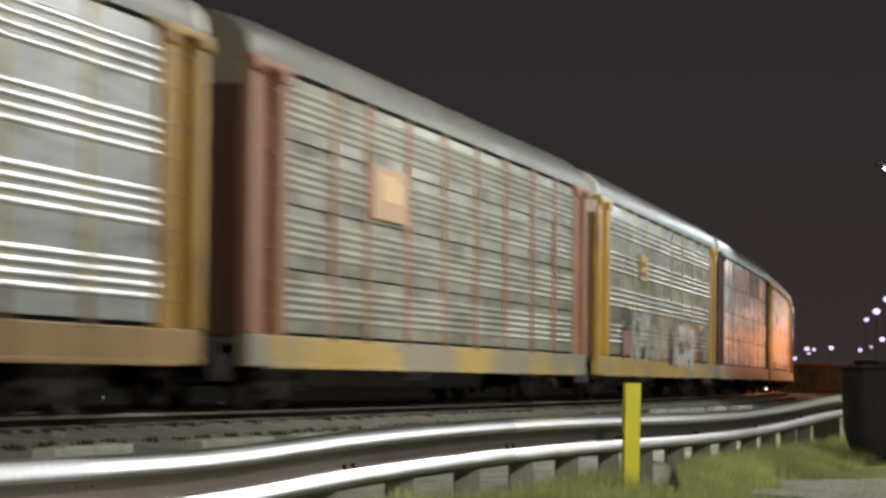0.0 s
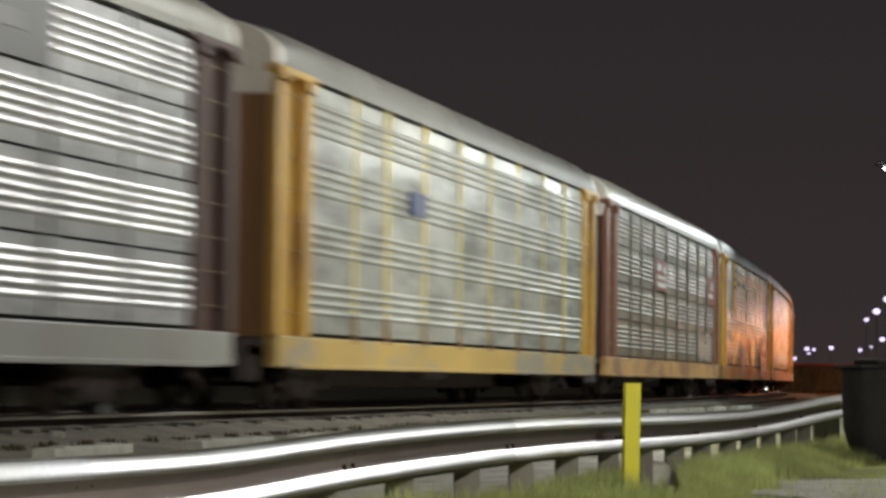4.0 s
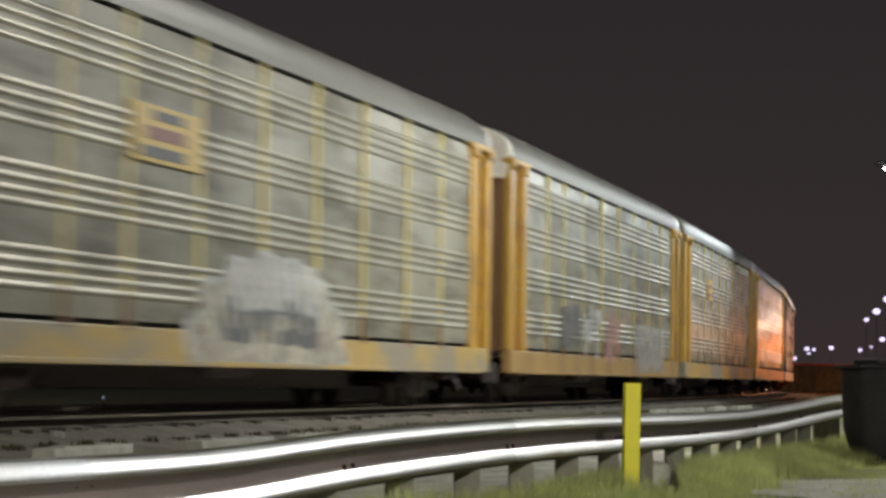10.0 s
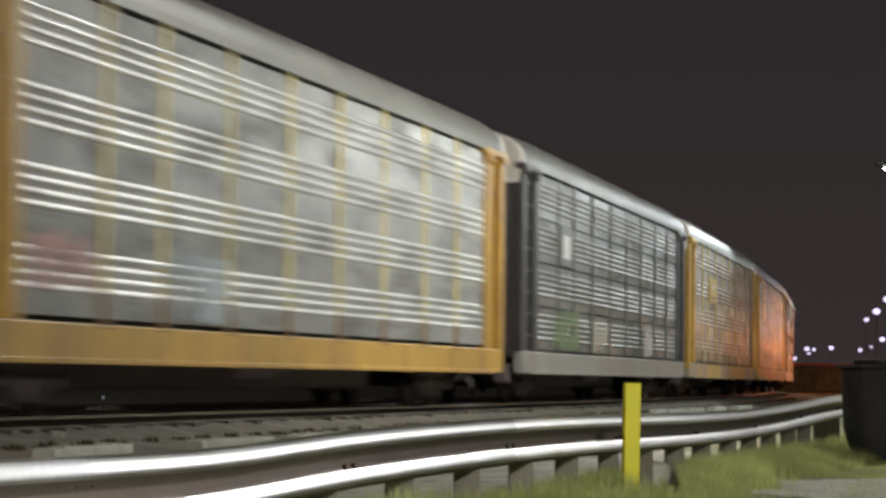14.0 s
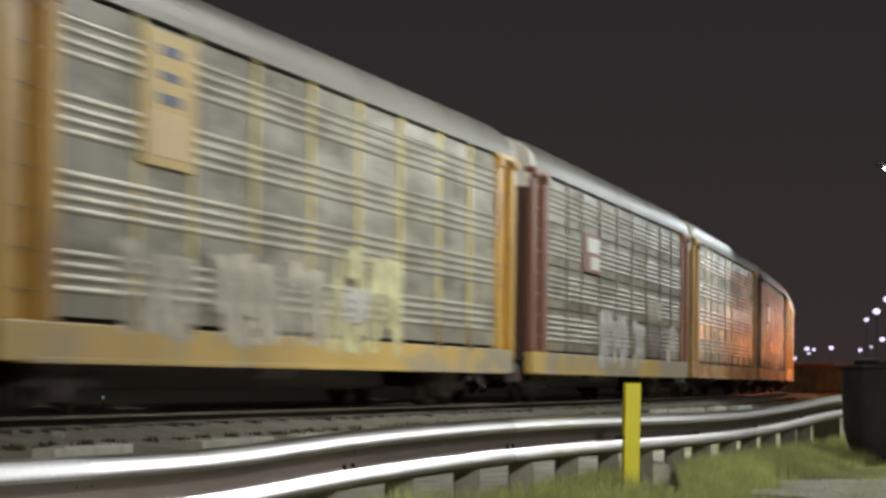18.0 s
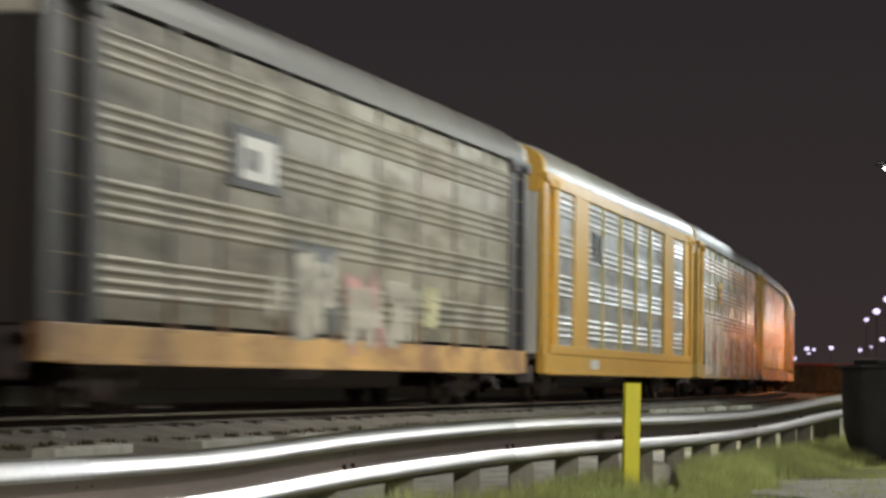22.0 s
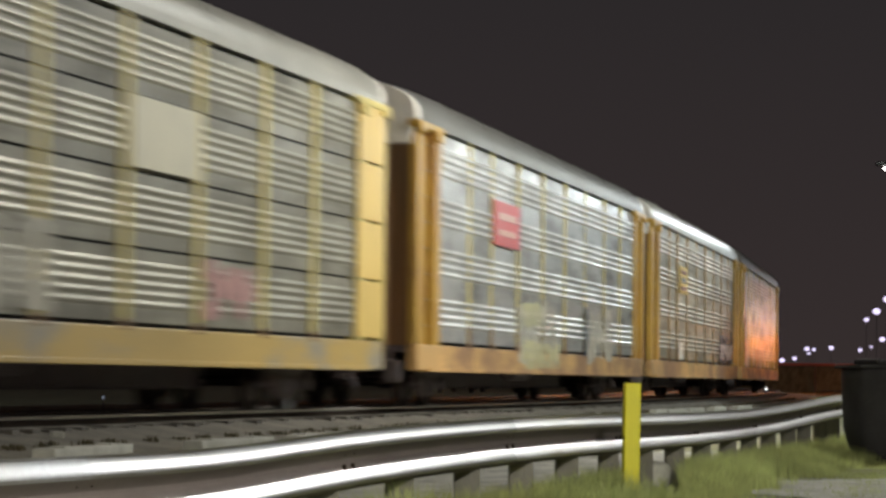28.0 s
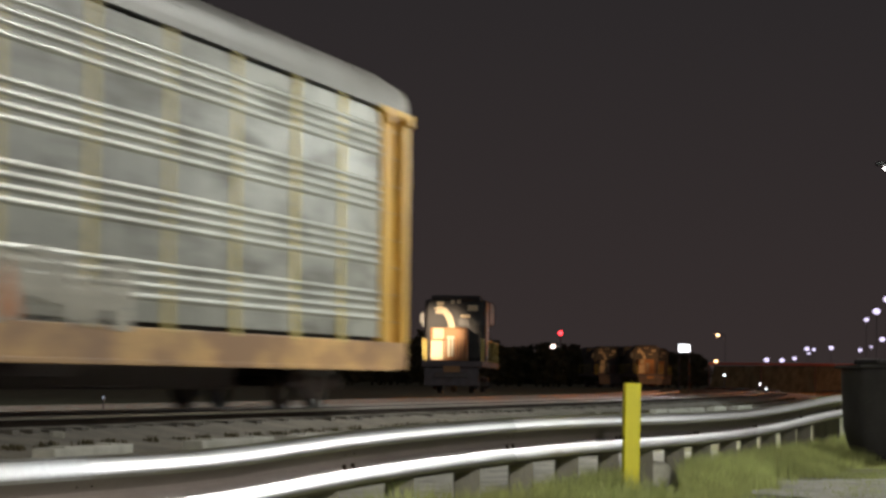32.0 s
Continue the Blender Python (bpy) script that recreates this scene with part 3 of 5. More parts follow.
def auto_carrier(label, steel, posts, sill, ends, door, roof=None, cap=None, seams=False, marks=(), sprays=(), style="posts", foot=None, wide=0.10, rear=None):
    """One enclosed auto carrier, its middle at the origin, running towards +x, side seen by the camera at +y.
    marks: (x, z, width, height, colour, bars); sprays: (x, z, width, height, colour)."""
    car = thing("auto_carrier", label, "rail car", group="auto carriers of the train")
    hang("underframe", shared(("underframe",), under_mesh, UNDER), car)
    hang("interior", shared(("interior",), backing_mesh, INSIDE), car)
    turn = pose(0, 0, 0, 0, 0, 180)
    roof_ob = hang("roof", shared(("roof",), roof_mesh, roof or ROOF, True), car)
    for i in range(8):
        hang("roof_seam", shared(("roof_seam",), roof_seam_mesh, roof or ROOF), roof_ob, m=pose(-10.5 + 3 * i, 0, 0))
    slim = posts is steel
    edges = [-SIDE_HALF] + POSTS + [SIDE_HALF]
    if style == "frames":
        edges = [-11.2, -8.5, -6.4, -3.5, -0.65, 2.2, 5.2, 7.57, 9.66, SIDE_HALF]
    for side in (0, 1):
        flip = turn if side else Matrix()
        hang("side_sill", shared(("side_sill",), sill_mesh, sill), car, m=flip)
        for a, b in zip(edges, edges[1:]):
            w = round(b - a, 3)
            quarter = (Z_TOP - Z_DECK - 0.07) / 4
            for i in range(4 if seams else 1):
                hang("side_panel", shared(("side_panel", w, seams), lambda w=w: panel_mesh(w, seams), steel), car,
                     m=flip @ pose((a + b) / 2, HALF - 0.022, Z_DECK + (i * quarter + 0.023 if seams else 0.035), random.gauss(0, 0.12), 0, random.gauss(0, 0.30)))
        if style == "posts":
            for x in POSTS:
                hang("side_post", shared(("side_post", slim, seams, wide), lambda: post_mesh(slim, 0.018 if seams else -0.004, wide), posts), car, m=flip @ pose(x, HALF, Z_DECK))
                if not slim:
                    hang("post_foot", shared(("post_foot",), foot_mesh, foot or posts), car, m=flip @ pose(x, HALF, Z_DECK))
        else:
            for a, b in ((7.57, 9.66), (-8.5, -6.4), (-12.0, -11.2)):
                hang("side_sheet", shared(("side_sheet", b - a), lambda a=a, b=b: plain_sheet(b - a), ends), car, m=flip @ pose((a + b) / 2, HALF, Z_DECK))
            for x in (5.2, 2.2, -0.65, -3.5):
                hang("side_post", shared(("thin_post",), thin_post, posts), car, m=flip @ pose(x, HALF, Z_DECK))
            hang("top_rail", shared(("top_rail",), top_rail_mesh, ends), car, m=flip)
        if rear and not side:
            for i in range(4):
                hang("side_sheet", shared(("rear_sheet",), rear_sheet_mesh, rear), car, m=pose(-12.60, HALF, Z_DECK + i * quarter + 0.023))
        for e in (1, -1):
            end = flip @ pose(e * SIDE_HALF, HALF, Z_DECK)
            hang("corner_post", shared(("corner_post", e), lambda e=e: mirrored(corner_mesh(), e), ends), car, m=end)
            hang("end_sheet", shared(("end_sheet", e), lambda e=e: mirrored(end_sheet_mesh(), e), ends), car, m=end)
            hang("outer_post", shared(("outer_post", e), lambda e=e: mirrored(outer_post_mesh(), e), ends), car, m=end)
            hang("corner_bracket", shared(("corner_bracket", e), lambda e=e: mirrored(bracket_mesh(), e), ends), car, m=flip @ pose(e * SIDE_HALF, HALF, Z_TOP))
            for i in range(8):
                hang("grab_rung", shared(("grab_rung",), rung_mesh, RUNG), car, m=flip @ pose(e * (SIDE_HALF + 0.93), HALF - 0.07, Z_DECK + 0.3 + 0.44 * i))
    for e in (1, -1):
        spin = pose(0, 0, 0, 0, 0, 0 if e > 0 else 180)
        d = hang("end_door", shared(("end_door",), end_door_mesh, door), car, m=spin @ pose(13.22, 0, Z_DECK))
        for y in (0.6, -0.6):
            hang("lock_rod", shared(("lock_rod",), door_edge_mesh, ends), d, m=pose(0.37, y, 0))
        hang("coupler", shared(("coupler",), coupler_mesh, TRUCK), car, m=spin @ pose(13.5, 0, 0))
        t = hang("truck", shared(("truck",), truck_mesh, TRUCK), car, m=pose(e * 10.06, 0, 0))
        for dx in (-0.89, 0.89):
            hang("wheelset", shared(("wheelset",), wheel_mesh, WHEEL), t, m=pose(dx, 0, 0.42))
        hang("roof_end_cap", shared(("roof_end_cap", e), lambda e=e: cap_mesh(e), cap), roof_ob)
    hang("air_tank", shared(("air_tank",), tank_mesh, UNDER), car, m=pose(1.5, 1.05, 0.66))
    for i, (x, z, w, h, colour, bars) in enumerate(marks):
        pl = hang("marking_plate", shared(("marking_plate", w, h), lambda w=w, h=h: plate_mesh(w, h), PLATE[colour]), car, m=pose(x, HALF + 0.022, Z_DECK + z))
        for bx, bz, bw, bh, bc in bars:
            hang("marking_bar", shared(("marking_bar", bw, bh), lambda bw=bw, bh=bh: plate_mesh(bw, bh), PLATE[bc]), pl, m=pose(bx, 0.008, bz))
    for i, (x, z, w, h, colour) in enumerate(sprays):
        tone, _, shape = colour.partition("_")
        for dx, bm in SHAPES[shape](int(abs(x) * 37 + w * 11 + h * 5) + i, w, h):
            hang("graffiti", as_mesh("graffiti", bm, SPRAY[tone]), car, m=pose(x + dx, HALF + 0.022 + 0.004 * i, Z_DECK + z))
    return car


def mirrored(bm, e):
    if e < 0:
        bmesh.ops.scale(bm, vec=(-1, 1, 1), verts=bm.verts[:])
    return bm


def cap_mesh(e):
    """Arched sheet that closes the roof over the end doors, with a turned edge."""
    bm = bmesh.new()
    rim = [(1.50, Z_TOP - 0.38)] + arch(13.52, 0.012)[1:-1] + [(-1.50, Z_TOP - 0.38)]
    rings = [[bm.verts.new((e * x, y * k, z)) for y, z in rim] for x, k in ((13.32, 1.0), (13.58, 1.0), (13.61, 0.985))]
    for a, b in zip(rings, rings[1:]):
        for i in range(len(a)):
            j = (i + 1) % len(a)
            bm.faces.new((a[i], a[j], b[j], b[i]))
    bm.faces.new(rings[0])
    bm.faces.new(rings[-1])
    return bm


TEXT = lambda w, z, c: ((w * 0.22, z, w * 0.30, 0.2, c), (-w * 0.2, z, w * 0.24, 0.2, c))
BARS = ((0.0, 0.10, 1.1, 0.14, "brown"), (0.1, 0.36, 0.9, 0.14, "brown"))
BANNER = (8.0, 1.92, 2.05, 1.66, "gold", ((0.0, 1.36, 0.85, 0.13, "navy"), (0.0, 1.06, 0.85, 0.11, "navy"), (0.0, 0.76, 0.9, 0.14, "navy"), (0.0, 0.12, 1.5, 0.55, "peach")))
SILL_GREY = painted("grey_sill_paint", (0.36, 0.36, 0.33), 0.5, RUST, 0.4)
SILL_PATCHY = mat("patched_yellow_sill", (0.52, 0.36, 0.10), 0.55, 0, 0.25, 0.7, (0.5, 1, 1), (0.30, 0.28, 0.23), 0.9, 0.06, 30, edge=(0.47, 0.56))
SILL_RUST = mat("rusty_orange_sill", (0.62, 0.38, 0.14), 0.6, 0, 0.35, 0.9, (0.6, 1, 1), (0.27, 0.145, 0.075), 0.85, 0.06, 30, edge=(0.45, 0.58))
MATT = dict(sheet_yellow=painted("pale_yellow_sheet_paint", (0.78, 0.56, 0.17), 0.45, GRIME, 0.15), white_door=painted("white_door_paint", (0.66, 0.66, 0.62), 0.5, GRIME, 0.2),
    silver=SILVER, bright=SILVER_BRIGHT, glint=SILVER_GLINT, dull=SILVER_DULL, olive=SILVER_OLIVE, cream_steel=SILVER_CREAM, charcoal=CHARCOAL, yellow=YELLOW, pale=YELLOW_PALE, dirty=YELLOW_DIRTY, vivid=YELLOW_BRIGHT,
    brown=BROWN, dark_brown=BROWN_DARK, pink=PINK, dark=DARK, grey=GREYP, cream=CREAM, tan=TAN, door=DOOR, post_grey=POSTGREY, post_dark=painted("dark_post_paint", (0.15, 0.14, 0.12), 0.5, GRIME, 0.3), sill_grey=SILL_GREY, patchy=SILL_PATCHY, rusty=SILL_RUST, roof=ROOF, cream_roof=ROOF_CREAM)

# a row of pale patches along the whole lower side, with small darker bits in them
WHOLE_SIDE = tuple((10.45 - 1.38 * i, -0.44 + 0.04 * (i % 3), 1.26, (1.98 if i < 5 else 1.58) - 0.07 * ((i * 5) % 4), ("chalk_band", "chalk_band", "cream_band", "chalk_band", "yellow_band")[i % 5]) for i in range(16))
WHOLE_SIDE += tuple((10.2 - 2.1 * i, -0.2 + 0.5 * ((i * 7) % 5) / 4, 0.5, 0.6 + 0.2 * (i % 3), ("grey", "red", "cream", "orange", "grey")[i % 5]) for i in range(11))
WHOLE_SIDE += tuple((9.6 - 1.75 * i, 0.1 + 0.8 * ((i * 3) % 4) / 4, 0.30, 0.22, "black_band") for i in range(12))
WHOLE_SIDE += ((11.6, 0.0, 0.5, 1.3, "green"), (3.9, -0.3, 0.36, 1.75, "red_band"), (0.4, -0.1, 0.34, 1.2, "orange_band"), (5.2, -0.42, 1.4, 0.4, "navy"), (-5.0, -0.3, 0.3, 1.0, "orange_band"), (-9.3, -0.35, 0.34, 1.1, "red_band"), (-11.5, -0.3, 0.5, 0.9, "red"))

# each car: label, steel, posts, sill, ends, doors, slotted panels, marking plates, sprayed patches, further choices
TRAIN = {}
TRAIN[-1] = ("silver ribbed auto carrier with yellow posts and dirty yellow sill", "bright", "pale", "dirty", "yellow", "door", False, (), (), {})
TRAIN[0] = ("dull grey slotted auto carrier with faded red posts", "dull", "pink", "patchy", "pink", "dark_brown", True,
        ((5.6, 1.9, 2.4, 0.85, "rose", ((-0.1, 0.30, 1.5, 0.34, "peach"), (0.2, 0.62, 1.2, 0.1, "peach"))),), (), {"cap": "post_grey"})
TRAIN[1] = ("silver ribbed auto carrier with yellow posts and pale graffiti", "dull", "pale", "patchy", "yellow", "door", False,
        ((5.3, 2.0, 1.6, 0.66, "orange", BARS),),
        ((8.6, 0.0, 1.8, 1.35, "black"), (8.6, 0.0, 1.1, 0.7, "pink"), (5.9, -0.25, 4.0, 1.6, "white"), (6.6, 0.5, 0.7, 0.5, "black"), (2.2, -0.1, 4.2, 1.05, "cream"), (3.6, 0.2, 0.5, 0.5, "grey"),
         (-0.9, -0.2, 1.3, 1.15, "black"), (-4.1, -0.25, 5.2, 1.35, "white"), (-3.0, 0.15, 1.0, 0.45, "black"), (-5.0, 0.25, 1.0, 0.4, "grey"), (-8.6, 0.1, 1.2, 0.9, "black")), {})
TRAIN[2] = ("bright silver slotted auto carrier with a dark name plate", "bright", "bright", "sill_grey", "dark_brown", "dark_brown", True,
        ((-4.2, 2.73, 5.6, 0.86, "slate", TEXT(5.6, 0.3, "grey")),), (), {"roof": "cream_roof"})
TRAIN[3] = ("silver-blue ribbed auto carrier with yellow ends", "silver", "pale", "patchy", "yellow", "door", False, ((4.9, 2.1, 1.2, 0.4, "navy", ()),), (), {})
TRAIN[4] = ("dull grey slotted auto carrier with brown ends and two brown plates", "olive", "post_dark", "rusty", "brown", "dark_brown", True,
        ((2.75, 1.86, 2.75, 0.86, "brown", ((0.0, 0.10, 2.0, 0.13, "white"), (0.0, 0.32, 2.0, 0.10, "white"), (0.55, 0.54, 0.9, 0.18, "white"), (-0.7, 0.5, 0.5, 0.2, "white"))),
         (-10.6, 1.86, 2.1, 0.86, "brown", ((0.0, 0.2, 1.2, 0.14, "white"), (-0.3, 0.44, 0.5, 0.26, "white")))),
        ((-8.7, 0.02, 3.6, 0.95, "cream"),), {"roof": "cream_roof"})
TRAIN[5] = ("silver ribbed auto carrier with a tall yellow banner and graffiti", "silver", "pale", "dirty", "yellow", "door", False,
        (BANNER, (5.6, 2.85, 2.0, 0.16, "grey", ()), (2.9, 2.85, 1.7, 0.16, "grey", ())),
        ((3.2, -0.4, 2.7, 1.5, "white"), (4.4, -0.3, 0.7, 1.3, "pink"), (1.0, -0.45, 1.2, 1.65, "red"), (0.0, -0.4, 0.9, 1.4, "black"), (-8.4, -0.42, 4.2, 1.75, "grey"), (-8.4, -0.40, 4.0, 1.60, "blue"), (-7.4, -0.35, 1.2, 1.3, "pink"), (-9.5, -0.30, 1.2, 1.2, "navy"), (-8.4, -0.20, 3.6, 0.7, "white")), {})
TRAIN[6] = ("silver ribbed auto carrier with yellow posts and an orange plate", "silver", "pale", "rusty", "yellow", "door", False, ((5.4, 2.0, 2.0, 0.7, "orange", BARS),), (), {})
TRAIN[7] = ("dull silver auto carrier with a domed white graffiti patch", "dull", "pale", "patchy", "yellow", "door", False,
        ((5.6, 1.95, 2.7, 0.7, "gold", ((0.2, 0.06, 1.7, 0.14, "black"), (0.1, 0.28, 1.5, 0.16, "brown"), (0.0, 0.52, 1.2, 0.12, "black"))),),
        ((0.9, -0.46, 8.2, 1.62, "white_dome"), (0.9, -0.45, 7.8, 1.50, "cream_dome"), (0.9, -0.2, 4.6, 0.7, "grey"), (0.9, 0.25, 4.4, 0.8, "white")), {})
TRAIN[8] = ("dull silver auto carrier with pink, white and blue graffiti", "dull", "pale", "dirty", "yellow", "door", False, (),
        ((6.0, 0.02, 2.5, 1.1, "grey"), (2.9, -0.2, 2.6, 1.45, "white"), (-0.3, -0.25, 2.5, 1.3, "pink"), (-7.0, -0.42, 6.2, 1.3, "wash_band"), (-7.0, -0.3, 5.2, 1.2, "wash")), {})
TRAIN[9] = ("dull silver ribbed auto carrier with an orange plate", "dull", "pale", "patchy", "yellow", "door", False, ((5.4, 2.0, 1.8, 0.66, "orange", BARS),), (), {"cap": "post_grey"})
TRAIN[10] = ("bright silver ribbed auto carrier with yellow posts and sill", "glint", "pale", "yellow", "yellow", "door", False, (),
         ((10.4, 0.3, 2.1, 0.7, "pink"), (5.6, 0.05, 2.4, 0.9, "blue")), {})
TRAIN[11] = ("grey slotted auto carrier with dark grey ends and grey sill", "charcoal", "charcoal", "sill_grey", "dark", "dark", True,
         ((8.2, 1.86, 1.6, 0.86, "grey", ((0.0, 0.16, 0.9, 0.5, "white"),)),), ((8.0, 0.02, 3.6, 0.95, "green"), (3.0, 0.02, 2.6, 0.8, "cream"), (-5.5, 0.02, 1.7, 0.9, "white")), {})
TRAIN[12] = ("olive grey ribbed auto carrier with clear yellow posts", "olive", "pale", "patchy", "yellow", "door", False,
         ((5.6, 1.95, 2.7, 0.8, "gold", ((0.0, 0.1, 1.6, 0.1, "brown"), (0.0, 0.45, 1.6, 0.12, "cream"))),), (), {"roof": "cream_roof", "wide": 0.12})
TRAIN[13] = ("silver auto carrier with a tall yellow banner and pale graffiti", "dull", "pale", "patchy", "yellow", "door", False, (BANNER,),
         ((8.4, -0.2, 3.0, 1.2, "cream"), (3.4, -0.25, 5.6, 1.3, "cream"), (-1.8, -0.38, 4.6, 1.75, "yellow"), (-1.2, 0.2, 1.6, 0.6, "white")), {})
TRAIN[14] = ("olive slotted auto carrier with brown ends and white graffiti", "olive", "olive", "patchy", "brown", "dark_brown", True,
         ((5.6, 1.86, 2.6, 0.88, "brown", ((-0.2, 0.46, 1.8, 0.34, "white"), (-0.45, 0.08, 1.4, 0.3, "white"))),),
         ((2.0, -0.3, 4.6, 1.5, "white"), (-2.7, -0.35, 2.4, 1.3, "white"), (-5.9, 1.0, 3.0, 0.6, "cream"), (-9.3, -0.1, 1.9, 1.1, "white"), (-6.0, 0.0, 3.0, 0.9, "grey")), {})
TRAIN[15] = ("pale silver ribbed auto carrier with faded yellow posts", "silver", "pale", "rusty", "dirty", "door", False, (), ((4.6, 0.02, 2.1, 1.0, "cream"), (0.8, 0.05, 3.4, 0.8, "cream")), {})
TRAIN[16] = ("grey ribbed auto carrier with dark ends and dark posts", "olive", "post_dark", "rusty", "dark", "dark", False,
         ((5.6, 1.9, 2.3, 0.82, "black", ((-0.1, 0.12, 1.7, 0.58, "white"), (0.2, 0.24, 0.6, 0.3, "black"))),),
         ((4.4, 0.1, 1.0, 1.1, "cream"), (2.4, -0.1, 2.4, 1.5, "grey"), (2.4, -0.1, 2.2, 1.4, "cream"), (-0.4, -0.35, 2.6, 1.5, "pink"), (-0.4, -0.2, 2.2, 1.1, "cream"), (-2.9, -0.1, 2.2, 1.1, "cream"), (-4.9, 0.2, 1.1, 0.8, "yellow")), {})
TRAIN[17] = ("yellow auto carrier with framed silver ribbed panels", "bright", "pale", "vivid", "vivid", "white_door", False, ((6.5, -0.35, 1.3, 0.22, "white", ()), (6.45, 2.20, 0.5, 0.62, "black", ()), (5.60, 2.12, 0.6, 0.66, "black", ())), (), {"style": "frames", "roof": "cream_roof", "cap": "vivid"})
TRAIN[18] = ("silver auto carrier with white graffiti along its whole lower half", "silver", "pale", "patchy", "yellow", "door", False, ((5.3, 2.0, 1.7, 0.7, "orange", BARS),),
         WHOLE_SIDE, {})
TRAIN[19] = ("silver ribbed auto carrier with bright yellow front corner", "silver", "pale", "patchy", "vivid", "tan", False, (), ((0.3, 0.0, 5.8, 1.2, "blue"),), {})
TRAIN[20] = ("dull slotted auto carrier with yellow posts and a tall banner", "dull", "pale", "patchy", "pale", "yellow", True, (BANNER, (-2.78, 1.86, 2.6, 0.86, "cream", ())),
         ((2.8, 0.0, 3.6, 1.1, "cream"), (-5.4, 0.1, 2.2, 0.8, "pink")), {"roof": "cream_roof", "wide": 0.12, "rear": "sheet_yellow"})
TRAIN[21] = ("bright silver ribbed auto carrier with a red plate and graffiti", "glint", "pale", "rusty", "yellow", "door", False,
         ((5.6, 1.95, 2.7, 0.85, "crimson", ((0.0, 0.2, 1.9, 0.12, "pink"), (0.0, 0.5, 1.9, 0.14, "pink"))),), ((1.9, -0.4, 4.6, 1.5, "cream"), (2.8, 0.45, 2.2, 0.55, "yellow"), (1.6, -0.4, 4.4, 0.6, "yellow"), (-4.1, -0.05, 0.5, 1.2, "navy"), (-6.2, -0.2, 3.6, 1.3, "cream")), {})
TRAIN[22] = ("cream-grey ribbed auto carrier with tan posts and a faded plate", "cream_steel", "tan", "rusty", "yellow", "door", False,
         ((5.6, 1.95, 2.3, 0.8, "gold", ((0.0, 0.1, 1.5, 0.12, "brown"), (0.0, 0.32, 1.3, 0.16, "grey"), (0.0, 0.58, 1.4, 0.1, "brown"))), (6.2, 0.05, 1.0, 0.5, "white", ())),
         ((-8.8, 0.0, 5.2, 1.0, "grey"), (-8.7, 0.02, 5.0, 0.9, "black"), (-8.6, 0.12, 4.6, 0.6, "white")), {"roof": "cream_roof", "wide": 0.14})
TRAIN[23] = ("silver ribbed auto carrier at the train's end with pale graffiti", "silver", "pale", "rusty", "yellow", "dark_brown", False, (),
         ((10.3, -0.05, 2.6, 1.05, "cream_band"), (10.4, -0.05, 2.3, 0.95, "chalk"), (9.3, -0.1, 0.5, 0.9, "blue"), (2.4, -0.1, 4.8, 0.9, "cream"), (3.9, -0.1, 0.6, 0.8, "orange")), {"cap": "post_grey"})


def build_train():
    cars = []
    for k, (label, steel, posts, sill, ends, door, seams, marks, sprays, more) in TRAIN.items():
        c = auto_carrier(label, MATT[steel], MATT[posts], MATT[sill], MATT[ends], MATT[door], MATT[more.get("roof", "roof")], MATT[more["cap"]] if "cap" in more else CAP, seams, marks, sprays,
                         more.get("style", "posts"), None if k in (17, 19, 23) else FOOT, more.get("wide", 0.10), MATT[more["rear"]] if "rear" in more else None)
        cars.append((k, c))
    return cars


CARS = build_train()


# ---------- ground ----------
GRASS_Z = -0.47
SOIL = mat("dry_soil_and_grass", (0.29, 0.28, 0.17), 0.95, 0, 0.45, 1.2, (1, 1, 1), (0.05, 0.07, 0.02), 0.7, 0.6, 14)
BALLAST = mat("grey_ballast", (0.20, 0.18, 0.145), 0.95, 0, 0.45, 2.0, (1, 1, 1), (0.07, 0.07, 0.04), 0.5, 1.0, 22)
RAIL = mat("rail_steel", (0.34, 0.29, 0.25), 0.42, 0.35, 0.2, 2, (1, 1, 1), RUST, 0.5, 0.1, 20)
# rust, darkened further for the shade below the rail head
RUST_DARK = mat("rust_with_rail_shade", (0.022, 0.016, 0.012), 0.9, 0.0, 0.3, 3, (1, 1, 1), (0.05, 0.032, 0.02), 0.5, 0.2, 25, spec=0.1)
POLISHED = mat("polished_rail_top", (0.56, 0.53, 0.50), 0.34, 0.8, 0.1, 2, bump=0)
TIE_WOOD = mat("creosoted_tie", (0.10, 0.09, 0.075), 0.85, 0, 0.35, 3, (1, 4, 4), None, 0, 0.4, 20, 0.3)
CONCRETE = mat("pale_concrete", (0.52, 0.52, 0.46), 0.85, 0, 0.2, 3, (1, 1, 1), (0.2, 0.2, 0.14), 0.4, 0.3, 25, 0.1)


